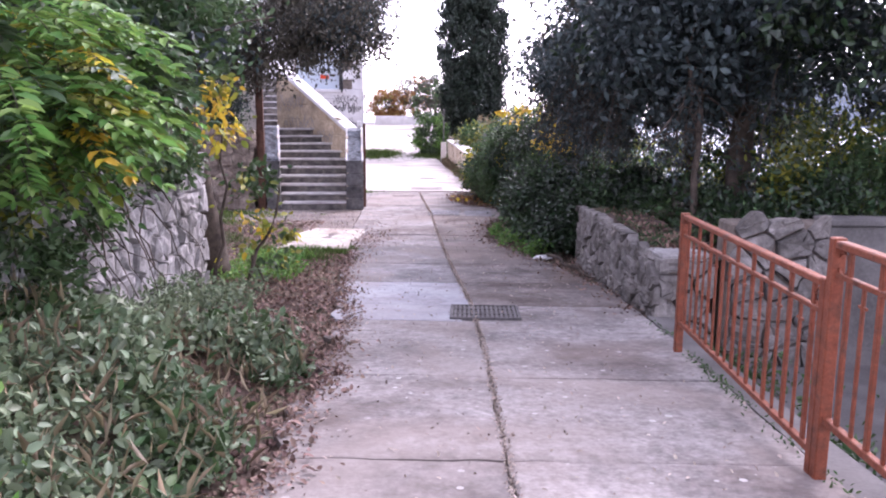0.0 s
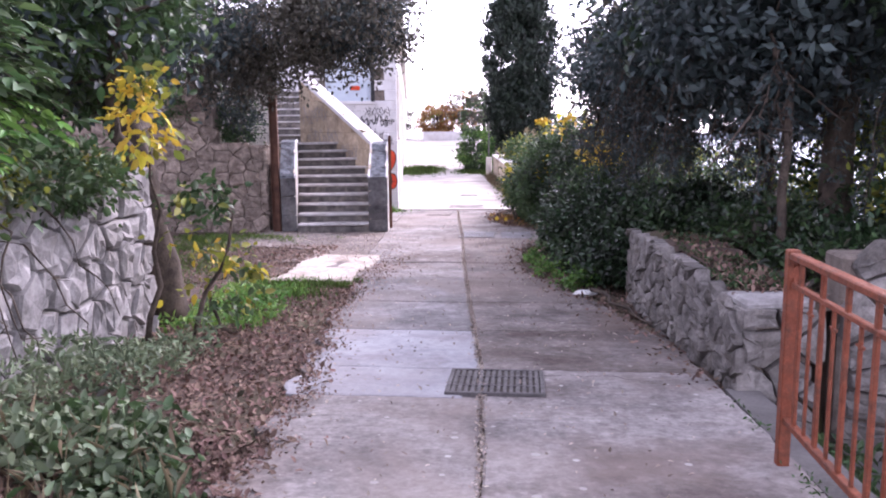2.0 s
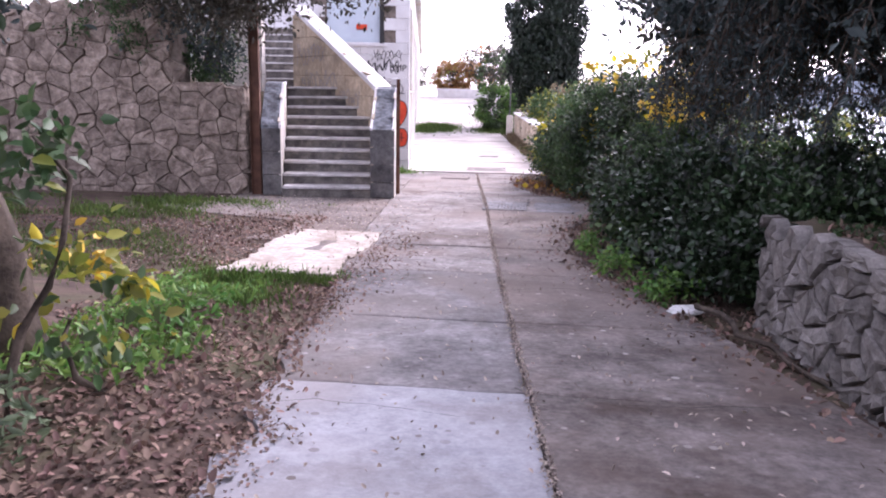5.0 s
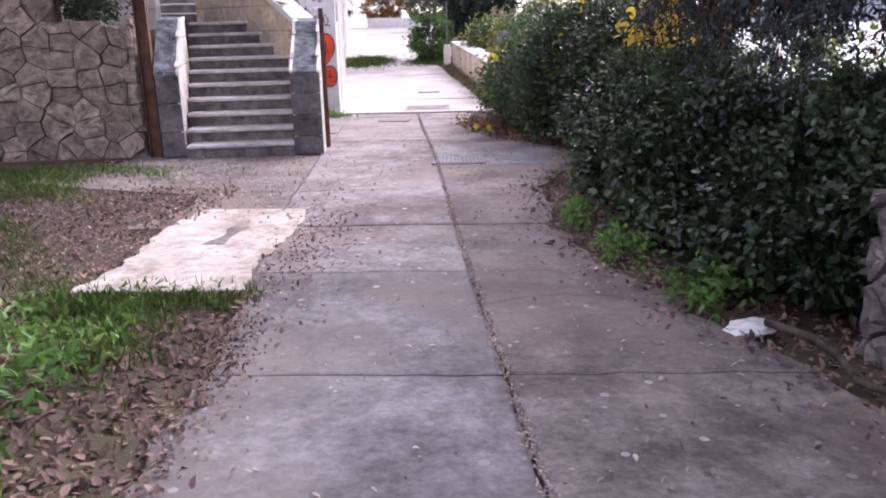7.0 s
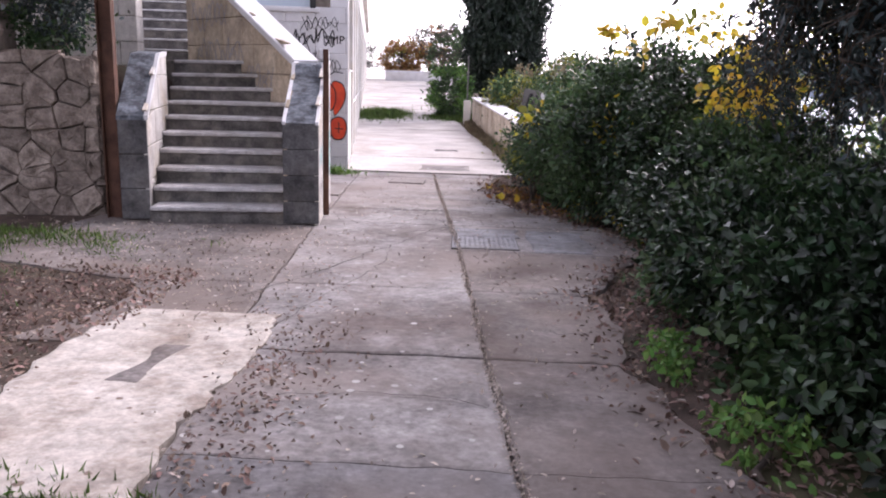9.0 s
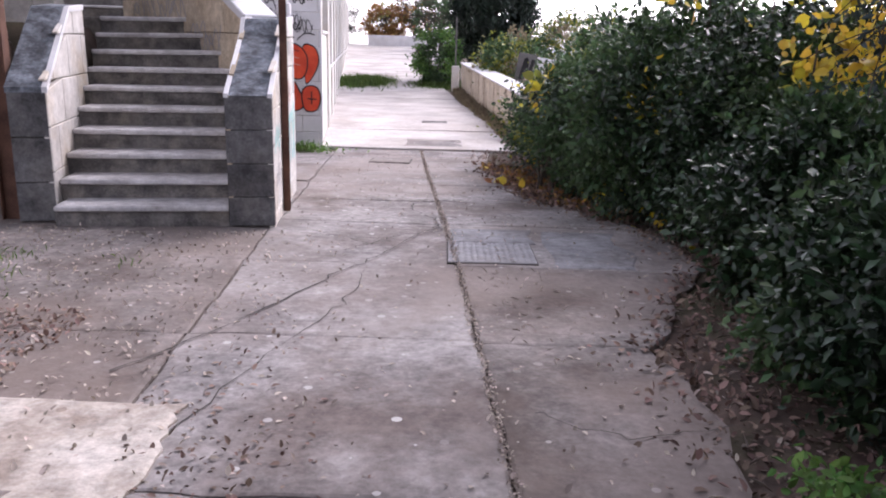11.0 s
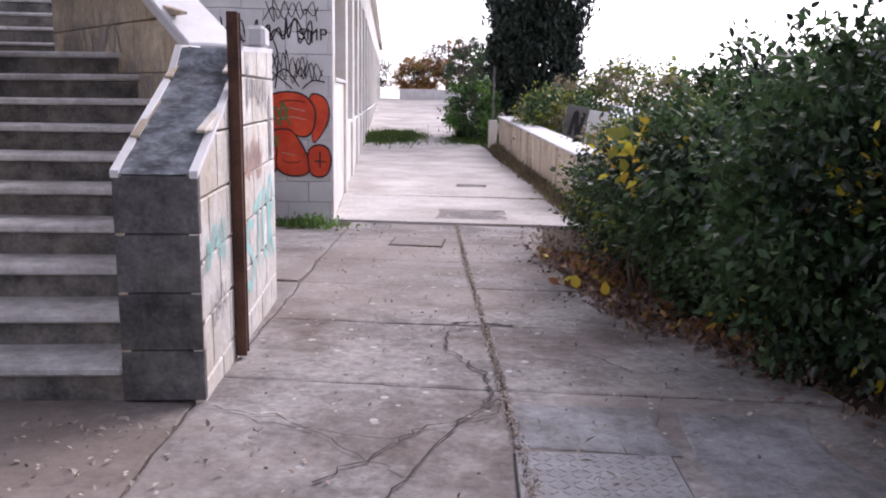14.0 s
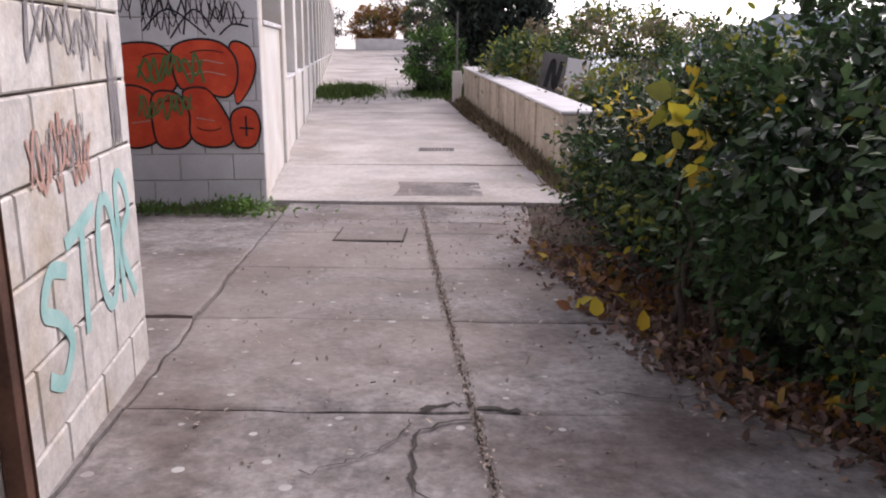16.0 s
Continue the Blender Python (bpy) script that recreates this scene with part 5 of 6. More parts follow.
shrub("wall_ivy", (-7.6, 19.2, 1.6), [((-7.4, 18.9, 2.1), (0.9, 0.5, 0.6)), ((-6.0, 19.6, 1.6), (0.5, 0.4, 0.5))], [(IVY, 0.7), (NEEDLE, 0.3)], "ivy hanging over the top of the rubble wall", n=50, per=60, seed=13, stems=3)


def bank(name, n, region, height, size, mat, label, seed, category="plants", aspect=0.4, up=0.4, droop=-0.2, patchy=-9.0):
    """Low plants or litter strewn over a region given as a function that draws x, y."""
    r = np.random.default_rng(seed)
    x, y = region(r, n)
    keep = np.sin(1.9 * x + seed) + np.sin(1.3 * y + 0.7 * x) + 0.8 * np.sin(4.1 * x + 3.7 * y) + r.normal(0, 0.6, n) > patchy
    x, y, n = x[keep], y[keep], int(keep.sum())
    h = height * r.uniform(0, 1, n) ** 1.3 * (0.55 + 0.45 * np.sin(2.3 * x + 1.1 * y + seed) * np.sin(1.7 * y))
    outer = np.where(y < 14.25, left_x(y), np.where(y < 15.9, -3.35, np.interp(y, [15.9, 16.6, 18.7, 19.2, 19.3, 27], [-3.6, -5.6, -6.6, -6.6, -5.2, -5.2])))
    top = np.where((x > outer) & (x < right_x(y)) & (y < 26.8), gz(y) + 0.012, rough_ground(x, y) + 0.006)
    top = np.where((x > 1.9) & (x < 3.5) & (y > 7.85) & (y < 11.3), -0.75 + 0.93 - 0.10 * np.clip(x - 2.3, 0, 2), top)
    ob = leaf_mesh(name, np.stack([x, y, top + np.abs(h)], 1), size, mat, None, aspect=aspect, up=up, droop=droop, seed=seed)
    return tagged(ob, label, category, kind="stuff")


def band(y0, y1, edge, w0, w1, jitter=0.0):
    def draw(r, n):
        y = r.uniform(y0, y1, n)
        return edge(y) + r.uniform(w0, w1, n) + r.normal(0, jitter, n), y
    return draw


shrub("stair_shrub", (-7.4, 21.9, 1.1), [((-7.4, 21.9, 1.9), (0.8, 0.6, 0.7))], [(IVY, 0.5), (SAGE, 0.3), (OLIVE, 0.2)], "shrub growing beside the upper steps", n=60, per=60, seed=17, size=0.08, stems=4)
bank("bank_plants", 27000, band(0.8, 5.8, left_x, -2.0, -0.16, 0.08), 0.5, 0.064, SAGE, "grey-green weeds covering the bank beside the path", 1, aspect=0.55, up=0.55, patchy=-1.2)
bank("bank_plants", 16000, band(0.8, 5.8, left_x, -2.0, -0.2, 0.08), 0.46, 0.08, IVY, "green weeds on the bank", 2, aspect=0.55, up=0.55, patchy=-0.8)
bank("bank_plants", 5000, band(0.8, 5.4, left_x, -2.0, -0.3, 0.08), 0.5, 0.075, FRESH, "broad fresh leaves among the weeds", 51, aspect=0.6, up=0.7, patchy=0.6)
bank("bank_plants", 1500, band(1.5, 6.4, left_x, -2.0, -0.2, 0.08), 0.45, 0.06, OLIVE, "withered brown weeds on the bank", 52, patchy=0.2)
bank("leaf_litter", 6000, band(0.6, 6.2, left_x, -0.7, 0.08, 0.12), 0.01, 0.045, LITTER, "brown leaves between the weeds and the path", 53, "fallen leaves", 0.6, 0.85, 0)
bank("path_dust", 5000, band(2.0, 12.0, left_x, -0.05, 0.10, 0.10), 0.002, 0.022, LITTER, "crumbled leaf dust on the ragged path edge", 54, "fallen leaves", 0.7, 0.95, 0, -0.2)
bank("bank_plants", 2600, lambda r, n: (r.uniform(-2.95, -2.1, n), r.uniform(5.4, 8.4, n)), 0.5, 0.065, SAGE, "weeds at the foot of the boulder wall", 34)
bank("wall_top_plants", 1500, lambda r, n: (r.uniform(1.9, 2.4, n), r.uniform(8.0, 11.2, n)), 0.0, 0.05, IVY, "low weeds on the soil behind the low wall", 39)
bank("yard_plants", 5000, lambda r, n: (2.1 + r.exponential(0.22, n), r.uniform(1.5, 7.8, n)), 0.5, 0.08, IVY, "green weeds along the edge of the sunken yard", 35)
bank("dry_stalks", 1900, band(0.8, 5.6, left_x, -1.9, -0.1), 0.45, 0.16, STRAW, "dry straw stalks among the weeds", 3, aspect=0.04, droop=-1.5)
bank("bank_plants", 2600, band(9.0, 12.4, left_x, -1.5, -0.55, 0.05), 0.22, 0.07, FRESH, "fresh green weeds by the path", 4)
bank("grass", 9000, band(9.6, 12.6, left_x, -2.8, -0.4, 0.15), 0.02, 0.085, GRASS, "green grass beside the path", 5, "grass", 0.06, 0.1, -2.2, 0.7)
bank("grass", 9000, band(15.4, 17.6, lambda y: -5.9 + 0 * y, -2.4, 1.0, 0.3), 0.02, 0.085, GRASS, "green grass below the rubble wall", 6, "grass", 0.06, 0.1, -2.2, -0.6)
bank("grass", 16000, lambda r, n: (r.uniform(-7.5, -3.1, n), r.uniform(12.2, 17.5, n)), 0.02, 0.07, GRASS, "sparse grass on the trodden soil", 36, "grass", 0.07, 0.1, -1.8, 0.9)
bank("leaf_litter", 12000, lambda r, n: (r.uniform(-7.5, -2.9, n), r.uniform(12.0, 16.2, n)), 0.004, 0.042, LITTER, "fallen leaves on the trodden soil", 37, "fallen leaves", 0.6, 0.9, 0)
bank("edge_weeds", 1500, lambda r, n: (1.74 + r.normal(0, 0.035, n), r.uniform(1.0, 7.4, n)), 0.05, 0.028, IVY, "small weeds along the railing foot", 38, patchy=0.0)
bank("grass", 1300, band(12.05, 12.4, lambda y: -2.5 + 0 * y, -0.7, 0.7, 0.1), 0.02, 0.07, GRASS, "green grass edge of the pale screed", 7, "grass", 0.06, 0.1, -2.2)
bank("grass", 1800, band(25.85, 26.5, lambda y: -4.2 + 0 * y, -0.7, 0.6, 0.12), 0.02, 0.10, GRASS, "green weeds at the foot of the building", 8, "grass", 0.10, 0.25, -1.2, -0.6)
bank("leaf_litter", 700, lambda r, n: (r.normal(-1.72, 0.22, n), r.normal(13.6, 0.9, n)), 0.0, 0.036, LITTER, "dirt and leaves between screed and path", 40, "fallen leaves", 0.6, 0.9, 0)
bank("leaf_litter", 1500, band(10.5, 19, right_x, -0.05, 0.6, 0.16), 0.002, 0.042, LITTER, "dark leaf mould below the shrubs", 41, "fallen leaves", 0.6, 0.9, 0)
bank("leaf_litter", 400, band(9, 24, right_x, -0.5, 0.3, 0.16), 0.012, 0.04, SCRAP, "pale dry leaves below the shrubs", 42, "fallen leaves", 0.55, 0.9, 0)
bank("leaf_litter", 12500, band(4.8, 12.4, left_x, -1.7, 0.05, 0.10), 0.010, 0.048, LITTER, "fallen brown leaves along the path edge", 9, "fallen leaves", 0.6, 0.85, 0)
bank("leaf_litter", 5200, band(7.5, 27, right_x, -0.10, 0.7, 0.16), 0.012, 0.05, LITTER, "fallen brown leaves under the shrubs", 10, "fallen leaves", 0.6, 0.85, 0)
bank("leaf_litter", 3600, band(12.0, 18.5, left_x, -3.2, 0.3, 0.25), 0.002, 0.032, SCRAP, "scattered fallen leaves near the stairs", 11, "fallen leaves", 0.6, 0.9, 0)
bank("leaf_litter", 1800, band(3, 27, joint_x, -1.6, 1.4, 0.2), 0.003, 0.03, SCRAP, "small leaf scraps scattered on the slabs", 12, "fallen leaves", 0.55, 0.95, 0)
bank("joint_gravel", 6500, band(2, 27, joint_x, -0.014, 0.014, 0.012), 0.0, 0.02, SCRAP, "pale gravel and scraps caught in the middle joint", 13, "gravel", 0.5, 0.9, 0)
bank("leaf_litter", 4600, band(19.6, 24.5, right_x, -0.06, 0.6, 0.10), 0.03, 0.06, LITTER, "heap of curled brown leaves below the shrub", 43, "fallen leaves", 0.6, 0.6, 0)
bank("twig_litter", 500, band(11, 20, right_x, -0.15, 0.8, 0.12), 0.008, 0.09, SCRAP, "dry twigs and stalks strewn below the shrubs", 55, "twigs", 0.05, 0.9, 0)
bank("twig_litter", 120, band(15.5, 18.5, lambda y: joint_x(y) + 0.35, -0.2, 0.25, 0.05), 0.002, 0.05, SCRAP, "a few dry twigs on the slabs", 56, "twigs", 0.05, 0.95, 0)
bank("leaf_litter", 700, band(19.8, 24.5, right_x, -0.02, 0.55, 0.10), 0.05, 0.085, AUTUMN, "large curled orange-brown leaves below the shrub", 59, "fallen leaves", 0.65, 0.5, 0)
bank("yellow_leaves", 24, band(18, 24, right_x, -0.1, 0.35, 0.1), 0.02, 0.11, GOLD, "large fallen yellow leaves", 14, "fallen leaves", 0.8, 0.85, 0)
bank("leaf_litter", 1200, lambda r, n: (1.95 + r.uniform(0, 0.5, n), r.uniform(7.9, 11.2, n)), 0.0, 0.055, LITTER, "fallen leaves on the low wall", 15, "fallen leaves", 0.6, 0.9, 0)

paper = thing("crumpled_paper", pose(1.14, 11.55, gzf(11.55) + 0.02, 0, 0, 20), "crumpled white paper scrap lying at the path edge", "litter")
bm = bmesh.new()
bmesh.ops.create_icosphere(bm, subdivisions=3, radius=0.1)
for v in bm.verts:
    v.co *= 1 + 0.35 * noise.noise(v.co * 22)
    v.co.z *= 0.35
    v.co.x *= 1.4
part("paper", bm, PAPER, paper)
tubes("fallen_branch", [(crooked((1.2, 11.5, -0.53), (1.62, 9.9, -0.48), 9, 0.06, 3), list(np.linspace(0.025, 0.012, 9)))], BARK)
tagged(bpy.data.objects["fallen_branch"], "thin bare fallen branch along the wall foot", "branch")

bank("foot_weeds", 2200, lambda r, n: (r.normal(-4.15, 0.42, n), r.uniform(25.75, 26.45, n)), 0.16, 0.06, FRESH, "leafy weeds at the foot of the building", 57, "weeds", 0.45, 0.5, -0.3, -0.4)
bank("foot_weeds", 1400, band(27, 40, lambda y: -3.44 - 0.1405 * (y - 26.8), -0.04, 0.08), 0.06, 0.06, STRAW, "dry weeds along the foot of the piers", 58, "weeds", 0.3, 0.5, -0.3, 0.3)

# ---- the far end ----
tree("cypress", (0.3, 48, -0.7), (0.3, 48, 9), 0.25, [], [((0.3, 48, 2.2), (1.8, 1.8, 2.6)), ((0.3, 48, 5.5), (2.0, 2.0, 4.0)), ((0.3, 48, 10), (1.3, 1.3, 4.0))], [(CYPRESS, 1.0)], "tall dark column of a cypress", seed=7, size=0.28, n=260, per=60, spread=0.22, droop=-1.5, aspect=0.35, shell=0.75)
shrub("roadside_shrub", (-2.0, 44.5, -0.8), [((-2.0, 44.5, 0.3), (0.95, 1.0, 1.1))], [(FRESH, 0.35), (IVY, 0.65)], "rounded green shrub at the roadside", n=110, per=60, size=0.11, seed=21)
shrub("hillside_shrub", (1.2, 36, -1.2), [((1.7, 32.6, -0.45), (0.7, 1.4, 0.55)), ((0.6, 38.4, 0.3), (1.0, 1.6, 0.9)), ((3.0, 40, 0.6), (1.8, 2.0, 1.3)), ((5.5, 42, 0.4), (2.0, 2.0, 1.3))], [(IVY, 0.45), (LIME, 0.3), (SAGE, 0.15), (STRAW, 0.1)], "wild green and straw-coloured shrubs behind the parapet", n=110, per=60, size=0.12, spread=0.2, seed=22)
shrub("hillside_shrub", (5.0, 27, -1.6), [((4.0, 26, -0.4), (1.6, 2.0, 1.0)), ((5.5, 30, -0.2), (1.8, 2.2, 1.2)), ((6.0, 23, -0.5), (1.8, 2.2, 1.2))], [(IVY, 0.6), (LIME, 0.2), (SAGE, 0.2)], "green shrubs on the slope towards the sea", n=100, per=60, size=0.12, spread=0.2, seed=23)
pole = thing("thin_pole", pose(-1.25, 42.2, gzf(42.2) - 0.05), "thin grey metal pole beside the parapet end", "pole")
part("pole", boxes((-0.03, 0.03, -0.03, 0.03, 0.0, 2.7), bevel=0.008), GREYWALL, pole)
part("foot", boxes((-0.14, 0.14, -0.14, 0.14, 0, 0.95), bevel=0.02), PLASTER, pole)
panel = thing("leaning_boards", pose(1.05, 35.4, -0.75, 0, 8, 5), "leaning pale panel with black spray marks", "panel")
part("board", boxes((-0.55, 0.0, 0, 0.06, 0, 1.35), bevel=0.01), GREYWALL, panel)
part("board", boxes((0.01, 0.5, -0.03, 0.03, 0, 1.3), bevel=0.01), WHITE, panel)
ribbon("mark", [smooth_run([(-0.4, 0.6), (-0.3, 1.2), (-0.2, 0.6), (-0.1, 1.2)])], 0.1, BLACKPAINT, panel)
farwall = thing("far_wall", pose(-9.5, 82, 0.2, 0, 0, 3), "low white wall across the far end of the road", "wall", kind="structure")
part("panel", boxes((0, 8.5, 0, 0.3, -0.2, 1.1), bevel=0.02), WHITE, farwall)
tree("autumn_tree", (-8.5, 87, 0.2), (-8.5, 87, 3.0), 0.15, [(-9.5, 87, 3.5), (-7.5, 86.5, 3.6)], [((-8.5, 87, 2.6), (2.4, 1.8, 1.5))], [(AUTUMN, 0.7), (LIME, 0.1), (OLIVE, 0.2)], "orange autumn tree behind the far wall", seed=8, size=0.2, n=120, per=50)
tree("bare_tree", (-6.0, 86, 0.2), (-5.6, 86, 4.0), 0.18, [(-7.0, 86, 5.2), (-4.6, 86, 5.0), (-5.6, 86.5, 6)], [((-5.4, 86, 3.6), (2.6, 2.0, 2.2))], [(AUTUMN, 0.35), (OLIVE, 0.65)], "thin brown tree with few leaves", seed=9, size=0.18, n=100, per=45)
tree("grey_green_tree", (-3.0, 76, 0.1), (-3.0, 76, 3.0), 0.2, [(-4.2, 76, 3.6), (-2.0, 76, 4.0)], [((-3.0, 76, 2.8), (2.4, 2.0, 2.4)), ((-1.2, 70, 2.2), (1.6, 2.0, 2.4))], [(IVY, 0.5), (OLIVE, 0.5)], "grey-green tree near the far wall", seed=10, size=0.2, n=80, per=60)
tree("grey_green_tree", (-13.5, 90, 0.3), (-13.5, 90, 3.0), 0.2, [(-14.2, 90, 3.6)], [((-13.4, 90, 2.4), (2.4, 2.0, 1.9))], [(OLIVE, 0.6), (IVY, 0.4)], "grey-green tree beyond the road", seed=14, size=0.2, n=70, per=50)
bank("grass", 5000, lambda r, n: (-5.1 + r.normal(0, 0.55, n), r.normal(44.5, 1.2, n)), 0.06, 0.24, GRASS, "grass tufts at the foot of the piers", 31, "grass", 0.05, 0.1, -1.8)
bank("grass", 4000, lambda r, n: (-2.0 + r.normal(0, 0.5, n), r.normal(44.0, 0.8, n)), 0.02, 0.18, GRASS, "grass round the roadside shrub", 32, "grass", 0.05, 0.1, -1.8)
bank("grass", 5000, band(27.5, 41, lambda y: 0.45 - 0.11 * (y - 27.3), -0.2, 0.0, 0.05), 0.05, 0.22, STRAW, "dry grass along the foot of the parapet", 33, "grass", 0.05, 0.1, -1.8)
# a headland across the water, its distance haze put into the blue-grey colour
hx = np.linspace(0, 1500, 60)
hz = 150 * np.exp(-((hx - 600) / 380) ** 2) + 60 * np.exp(-((hx - 1100) / 250) ** 2) + 6 * np.sin(hx / 23.0)
hv, hf = [], []
for k, (x, z) in enumerate(zip(hx, hz)):
    for dy, f in ((0, 0.0), (150, 0.7), (300, 1.0), (500, 0.8), (800, 0.0)):
        hv.append((500 + x, 2300 + dy, -34 + max(0, z) * f))
for k in range(59):
    hf += [(k * 5 + j, (k + 1) * 5 + j, (k + 1) * 5 + j + 1, k * 5 + j + 1) for j in range(4)]
headland = raw("backdrop_headland", hv, hf, HILL, smooth=True)
tagged(headland, "wooded headland across the sea, coloured blue for haze", "hill", kind="structure")


# ---- pavement ----
def slab(x0, x1, y0, y1, mat, parent, lift=0.0, gap=0.016, name="slab", seed=0, n=(15, 13), cross=0.009):
    """A concrete slab between two edge lines, following the slope, with eased and slightly chipped edges; x0 and x1 are functions of y."""
    r = np.random.default_rng(seed)
    ys = np.concatenate([[y0 + cross / 2], np.linspace(y0 + cross / 2 + 0.02, y1 - cross / 2 - 0.02, n[1]), [y1 - cross / 2]])
    tilt = r.normal(0, 0.004)
    verts = []
    for j, y in enumerate(ys):
        a, b = float(x0(y)) + gap / 2, float(x1(y)) - gap / 2
        xs = np.concatenate([[a], np.linspace(a + 0.02, b - 0.02, n[0]), [b]])
        for i, x in enumerate(xs):
            edge = i in (0, len(xs) - 1) or j in (0, len(ys) - 1)
            z = gzf(y) + lift + tilt * (x - a) + 0.006 * noise.noise((x * 1.5, y * 1.5, 0))
            if edge:
                z -= 0.004 + 0.008 * abs(noise.noise((x * 3, y * 3, 4)))
            wob = 0.022 * noise.noise((x * 4, y * 4, 9)) + 0.010 * noise.noise((x * 13, y * 13, 2)) if edge else 0
            verts.append((x + wob, y + wob, z))
    w, h = n[0] + 2, n[1] + 2
    faces = [(j * w + i, j * w + i + 1, (j + 1) * w + i + 1, (j + 1) * w + i) for j in range(h - 1) for i in range(w - 1)]
    ring = [i for i in range(w)] + [j * w + w - 1 for j in range(1, h)] + [(h - 1) * w + i for i in range(w - 2, -1, -1)] + [j * w for j in range(h - 2, 0, -1)]
    o = len(verts)
    verts += [(verts[k][0], verts[k][1], verts[k][2] - 0.12) for k in ring]
    m = len(ring)
    faces += [(ring[k], o + k, o + (k + 1) % m, ring[(k + 1) % m]) for k in range(m)]
    return raw(name, verts, faces, mat, parent)


path = tagged(new("pavement_path"), "grey concrete path of cracked slabs with a long middle joint", "pavement", kind="structure")
JY = [-6, -4.2, -2.6, -1.0, 0.6, 2.2, 3.75, 5.3, 6.75, 8.0, 9.45, 11.0, 12.8, 14.25, 15.9, 17.55, 19.2, 20.7, 22.13, 23.56, 25.05, 26.85]
for k, (a, b) in enumerate(zip(JY, JY[1:])):
    smooth_patch = (a == 8.0)
    lx = left_x if b < 15.95 else (lambda y: joint_x(y) - 1.62)
    slab(lx, joint_x, a, b, PATCHED if smooth_patch else DARKGREY if 9 < a < 12 else CONCRETE, path, seed=k)
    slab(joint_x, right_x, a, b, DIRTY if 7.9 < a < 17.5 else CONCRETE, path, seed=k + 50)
    if b > 14.3:
        outer = (lambda y: -3.35 + 0.15 * np.sin(3 * y)) if b < 15.95 else (lambda y: np.interp(y, [15.9, 16.6, 18.7, 27], [-3.6, -5.6, -6.6, -7.5])) if b < 19 else (lambda y: -5.2 - 0.0 * y)
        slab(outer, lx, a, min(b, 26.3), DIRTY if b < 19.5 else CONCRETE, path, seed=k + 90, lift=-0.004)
slab(lambda y: -1.28 + 0.05 * np.sin(9 * y), lambda y: -0.02 + 0 * y, 7.2, 7.98, PATCHED, path, lift=0.006, name="patch", seed=5)
slab(lambda y: -2.0 + 0.05 * np.sin(3 * y), lambda y: -0.75 + 0.06 * np.sin(5 * y), 27.25, 28.3, CONCRETE, path, lift=0.042, name="patch", seed=9)
slab(lambda y: -0.88 - 0.03 * (y - 18.4) + 0 * y, lambda y: -0.14 + 0.03 * np.sin(9 * y), 18.36, 18.98, REPAIR, path, lift=0.006, name="patch", seed=6)
slab(lambda y: -0.05 + 0.02 * np.sin(5 * y), lambda y: 0.62 + 0.05 * np.sin(6 * y), 17.58, 18.95, REPAIR, path, lift=0.004, name="patch", seed=16)
slab(lambda y: -2.52 + 0.10 * (y - 13.6) + 0.03 * np.sin(11 * y), lambda y: -2.37 + 0.10 * (y - 13.6) + 0.03 * np.sin(8 * y), 13.55, 14.2, DIRTY, path, lift=0.027, name="patch", seed=17)
slab(lambda y: -3.02 + 0.05 * np.sin(3 * y) + 0.02 * np.sin(19 * y), lambda y: -1.9 - 0.05 * (y - 13.6) + 0.05 * np.sin(2.3 * y) + 0.018 * np.sin(11 * y + np.sin(7 * y)) + 0.012 * np.sin(37 * y + 2 * np.sin(9 * y)), 12.35, 14.95, SANDY, path, lift=0.02, name="screed_slab", seed=7, n=(14, 40))

road = tagged(new("pavement_road"), "pale weathered concrete road beside the building", "pavement", kind="structure")
for k in range(20):
    a, b = 26.87 + 2.9 * k, 26.87 + 2.9 * (k + 1)
    L = lambda y: -3.5 - 0.1405 * (y - 26.8)
    Rr = lambda y: 0.35 - 0.132 * (y - 27.3) + max(0, y - 44) * 0.1
    slab(L, Rr, a, b, PALE, road, lift=0.035, seed=200 + k, gap=0.004, cross=0.003)
hatch = thing("manhole_cover", pose(-2.0, 24.95, gzf(24.95) + 0.002, -2), "square concrete manhole cover set flush in the path", "cover")
part("frame", boxes((-0.34, 0.34, -0.34, 0.34, -0.02, 0.008), bevel=0.004), GAP, hatch)
part("lid", boxes((-0.32, 0.32, -0.32, 0.32, -0.01, 0.016), bevel=0.006), CONCRETE, hatch)


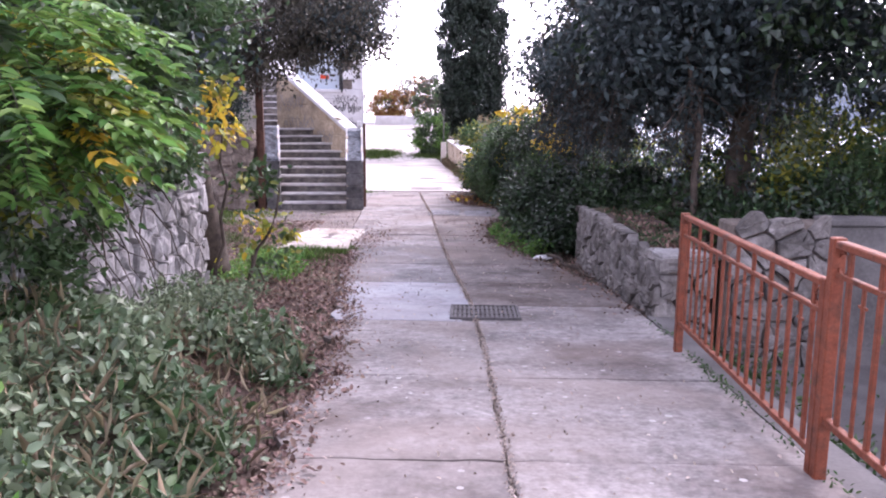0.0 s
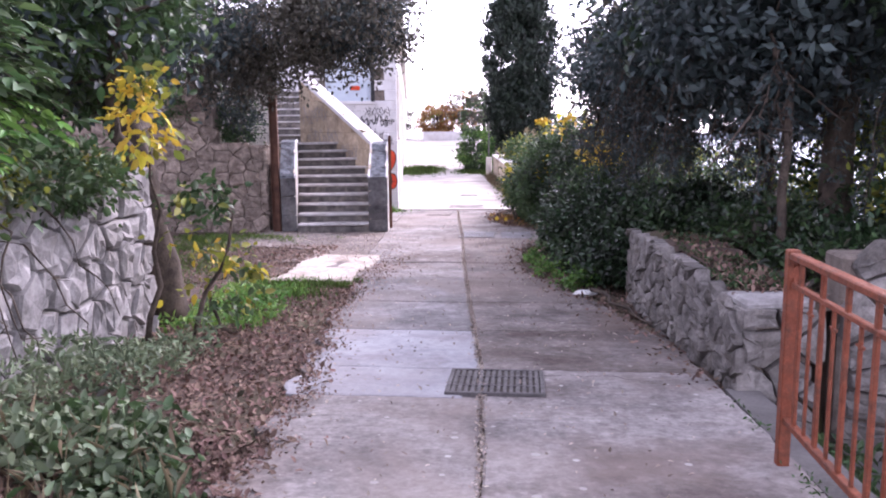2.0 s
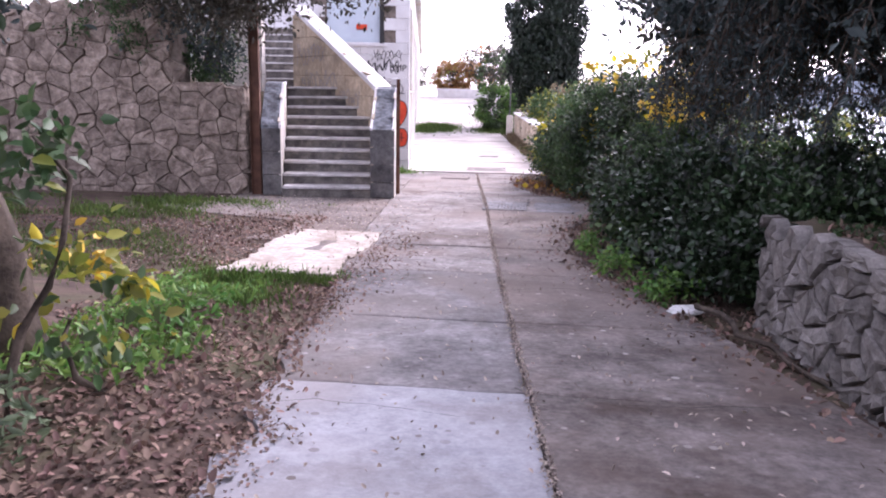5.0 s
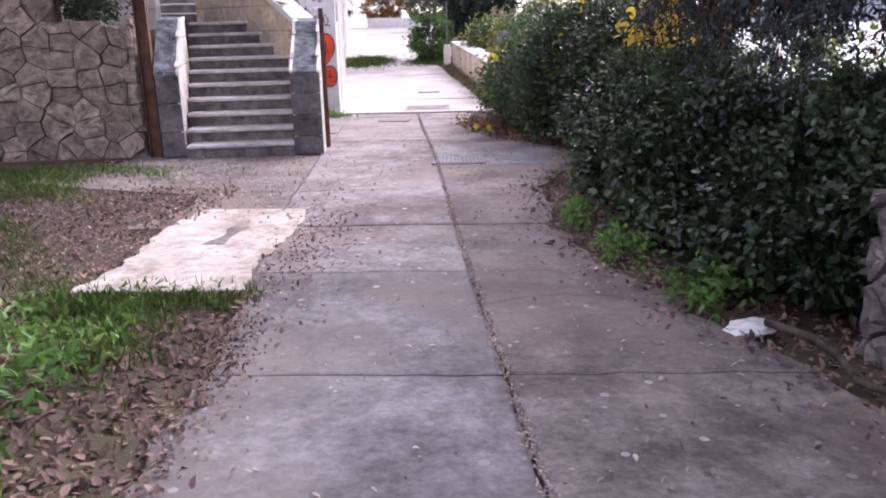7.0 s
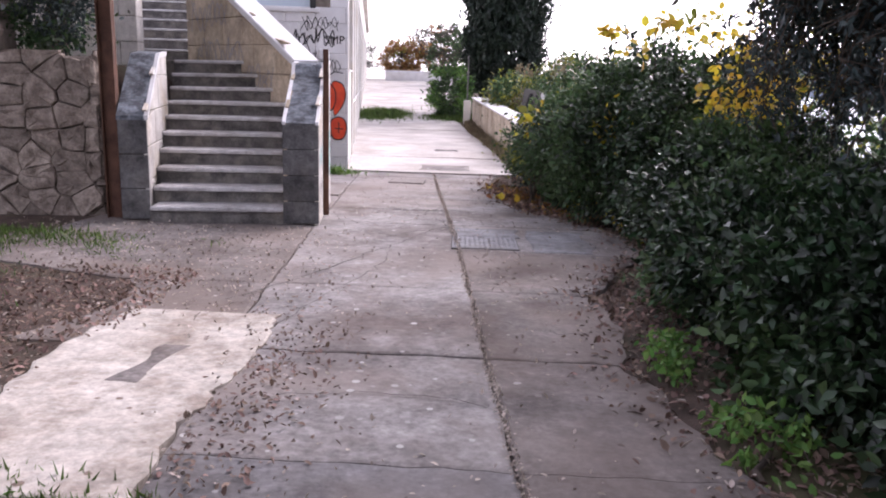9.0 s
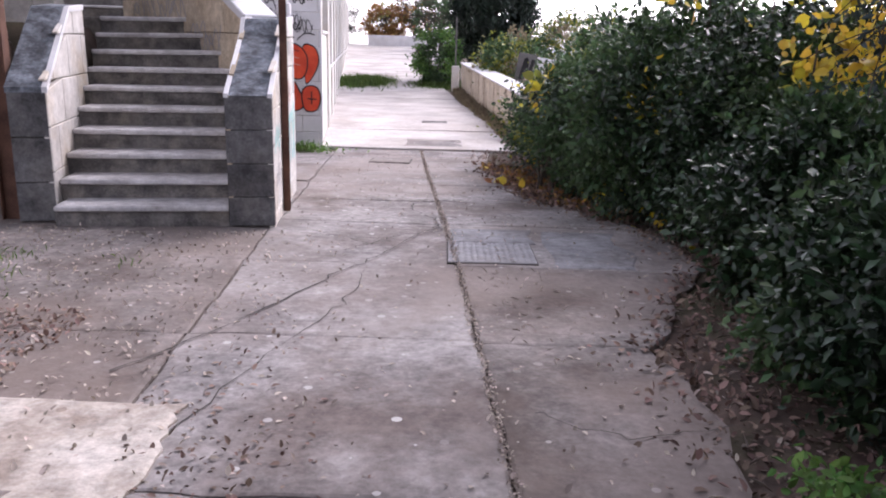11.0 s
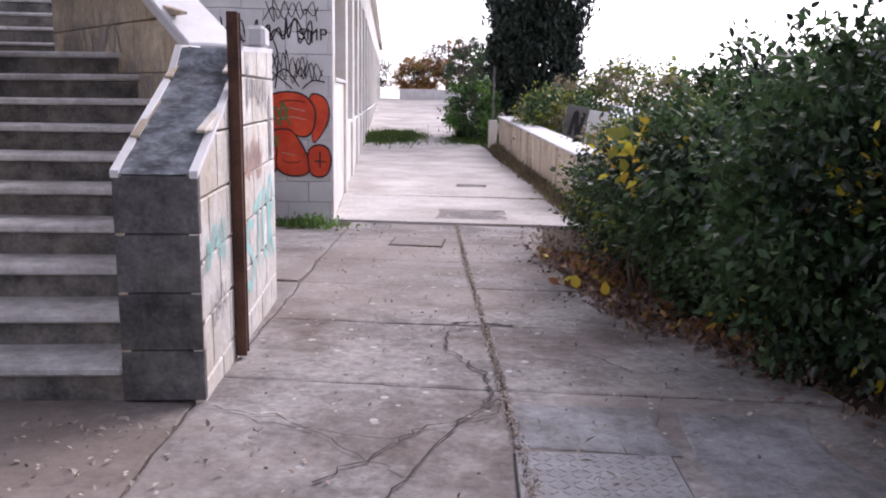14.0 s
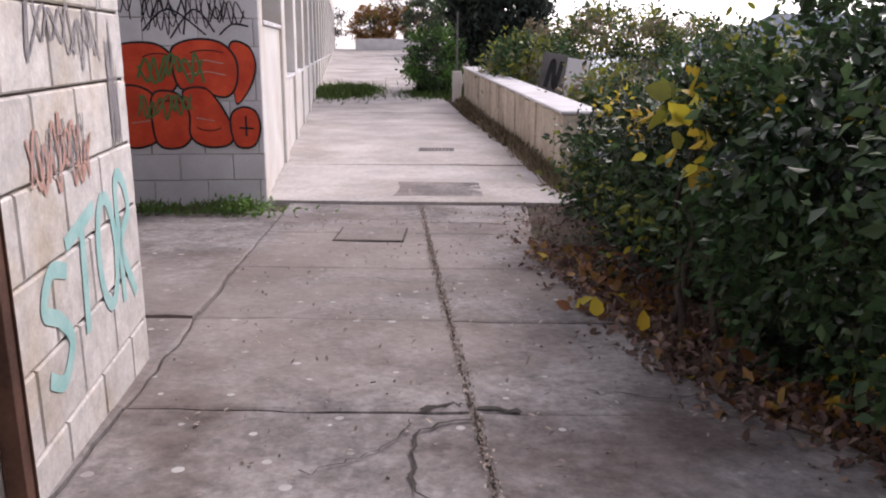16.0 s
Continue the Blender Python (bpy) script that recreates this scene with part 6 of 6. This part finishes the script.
def grating(name, m, w, d, bars, label):
    g = thing(name, m, label, "drain cover")
    part("frame", boxes((-w / 2, w / 2, -d / 2, -d / 2 + 0.03, -0.02, 0.022), (-w / 2, w / 2, d / 2 - 0.03, d / 2, -0.02, 0.022), (-w / 2, -w / 2 + 0.03, -d / 2 + 0.03, d / 2 - 0.03, -0.02, 0.022), (w / 2 - 0.03, w / 2, -d / 2 + 0.03, d / 2 - 0.03, -0.02, 0.022), bevel=0.003), IRON, g)
    part("well", boxes((-w / 2 + 0.03, w / 2 - 0.03, -d / 2 + 0.03, d / 2 - 0.03, -0.02, 0.008), bevel=0), GAP, g)
    step = (w - 0.06) / bars
    bar = None
    for k in range(bars):
        x = -w / 2 + 0.03 + step * (k + 0.5)
        if bar is None:
            bar = part("bar", boxes((-step * 0.3, step * 0.3, -d / 2 + 0.03, d / 2 - 0.03, 0.0, 0.018), bevel=0.003), IRON, g)
            bar.location.x = x
        else:
            o = new("bar", bar.data)
            o.parent, o.location = g, (x, 0, 0)
    for y in (-0.12, 0.12):
        part("cross_bar", boxes((-w / 2 + 0.03, w / 2 - 0.03, y * d / 0.65 - 0.012, y * d / 0.65 + 0.012, 0.0, 0.02), bevel=0.003), IRON, g)
    return g


grating("drain_grating", pose(0.19, 7.57, gzf(7.57) + 0.003, -2.6), 0.68, 0.64, 14, "worn ribbed cast-iron drain cover set in the path")
grating("drain_grating", pose(-1.55, 31.4, gzf(31.4) + 0.04, 1), 0.62, 0.35, 9, "grey iron drain grating in the pale road")


plate = thing("plate_cover", pose(-0.52, 17.98, gzf(17.98) - 0.002, -1.4, 0, 1.5), "dark chequered steel cover plate set in the path", "cover")
part("frame", boxes((-0.353, 0.353, -0.36, 0.36, -0.02, 0.006), bevel=0.003), GAP, plate)
sheet = part("plate", boxes((-0.345, 0.345, -0.345, 0.345, -0.01, 0.012), bevel=0.003), STEEL, plate)
bm = bmesh.new()
for i in range(13):
    for j in range(13):
        turn = Matrix.Rotation(radians(45 if (i + j) % 2 else -45), 4, "Z")
        box(bm, -0.018, 0.018, -0.005, 0.005, 0.0, 0.0025, m=Matrix.Translation((-0.31 + 0.0517 * i, -0.31 + 0.0517 * j, 0.012)) @ turn)
part("chequer_ribs", bm, STEEL, sheet)


def crack(points, width=0.014, seed=0):
    r = np.random.default_rng(seed)
    p = np.array(smooth_run(points, 7))
    p[1:-1] += r.normal(0, 0.018, (len(p) - 2, 2))
    d = np.gradient(p, axis=0)
    d /= np.linalg.norm(d, axis=1)[:, None]
    nrm = np.stack([-d[:, 1], d[:, 0]], 1)
    w = (width * r.uniform(0.35, 1.2, len(p)))[:, None]
    a, b = p + nrm * w / 2, p - nrm * w / 2
    verts = [(q[0], q[1], gzf(q[1]) + 0.010) for pair in zip(a, b) for q in pair]
    raw("crack", verts, [(2 * i, 2 * i + 1, 2 * i + 3, 2 * i + 2) for i in range(len(p) - 1)], GAP, path)


crack([(-2.45, 15.3), (-2.0, 16.2), (-1.6, 17.3), (-1.35, 17.9), (-1.2, 18.5), (-0.95, 19.0)], seed=1)
crack([(-1.95, 14.6), (-1.75, 15.6), (-1.5, 16.5), (-1.45, 17.3)], 0.008, seed=2)
crack([(-2.4, 18.7), (-1.9, 18.5), (-1.6, 18.2), (-1.3, 18.0)], 0.008, seed=3)
crack([(-1.05, 20.62), (-1.25, 20.5), (-1.32, 20.1), (-1.15, 19.7), (-1.0, 19.3), (-1.02, 18.9)], 0.02, seed=4)
crack([(-1.3, 20.72), (-1.1, 20.78), (-0.85, 20.7)], 0.05, seed=5)
crack([(0.5, 7.75), (0.9, 7.8), (1.3, 7.7), (1.75, 7.75)], 0.01, seed=6)
crack([(-0.95, 19.0), (-1.0, 18.75), (-1.3, 18.55), (-1.5, 18.2), (-1.7, 17.9)], 0.013, seed=11)
crack([(-2.3, 18.6), (-1.9, 18.45), (-1.5, 18.4), (-1.3, 18.5)], 0.007, seed=12)
crack([(-1.75, 20.1), (-1.5, 20.25), (-1.35, 20.6)], 0.008, seed=13)
crack([(-0.5, 21.0), (-0.1, 20.9), (0.3, 21.05)], 0.012, seed=14)
crack([(-2.3, 23.1), (-1.9, 23.2), (-1.5, 23.05)], 0.009, seed=15)
crack([(-1.4, 25.6), (-1.0, 25.65), (-0.6, 25.55)], 0.03, seed=16)
crack([(-2.5, 25.9), (-2.1, 25.75), (-1.7, 25.8)], 0.018, seed=17)
crack([(-1.6, 9.0), (-1.0, 9.1), (-0.4, 9.0)], 0.006, seed=18)
crack([(-0.4, 12.0), (0.1, 12.2), (0.7, 12.1)], 0.009, seed=19)
crack([(-1.6, 13.5), (-1.0, 13.6), (-0.5, 13.5)], 0.009, seed=20)
crack([(-0.4, 15.0), (0.0, 14.8), (0.5, 14.95)], 0.009, seed=21)
crack([(-0.3, 19.9), (-0.1, 19.6), (0.2, 19.7)], 0.01, seed=7)
crack([(-0.15, 9.5), (0.5, 9.3), (1.1, 9.4), (1.6, 9.2)], 0.01, seed=8)
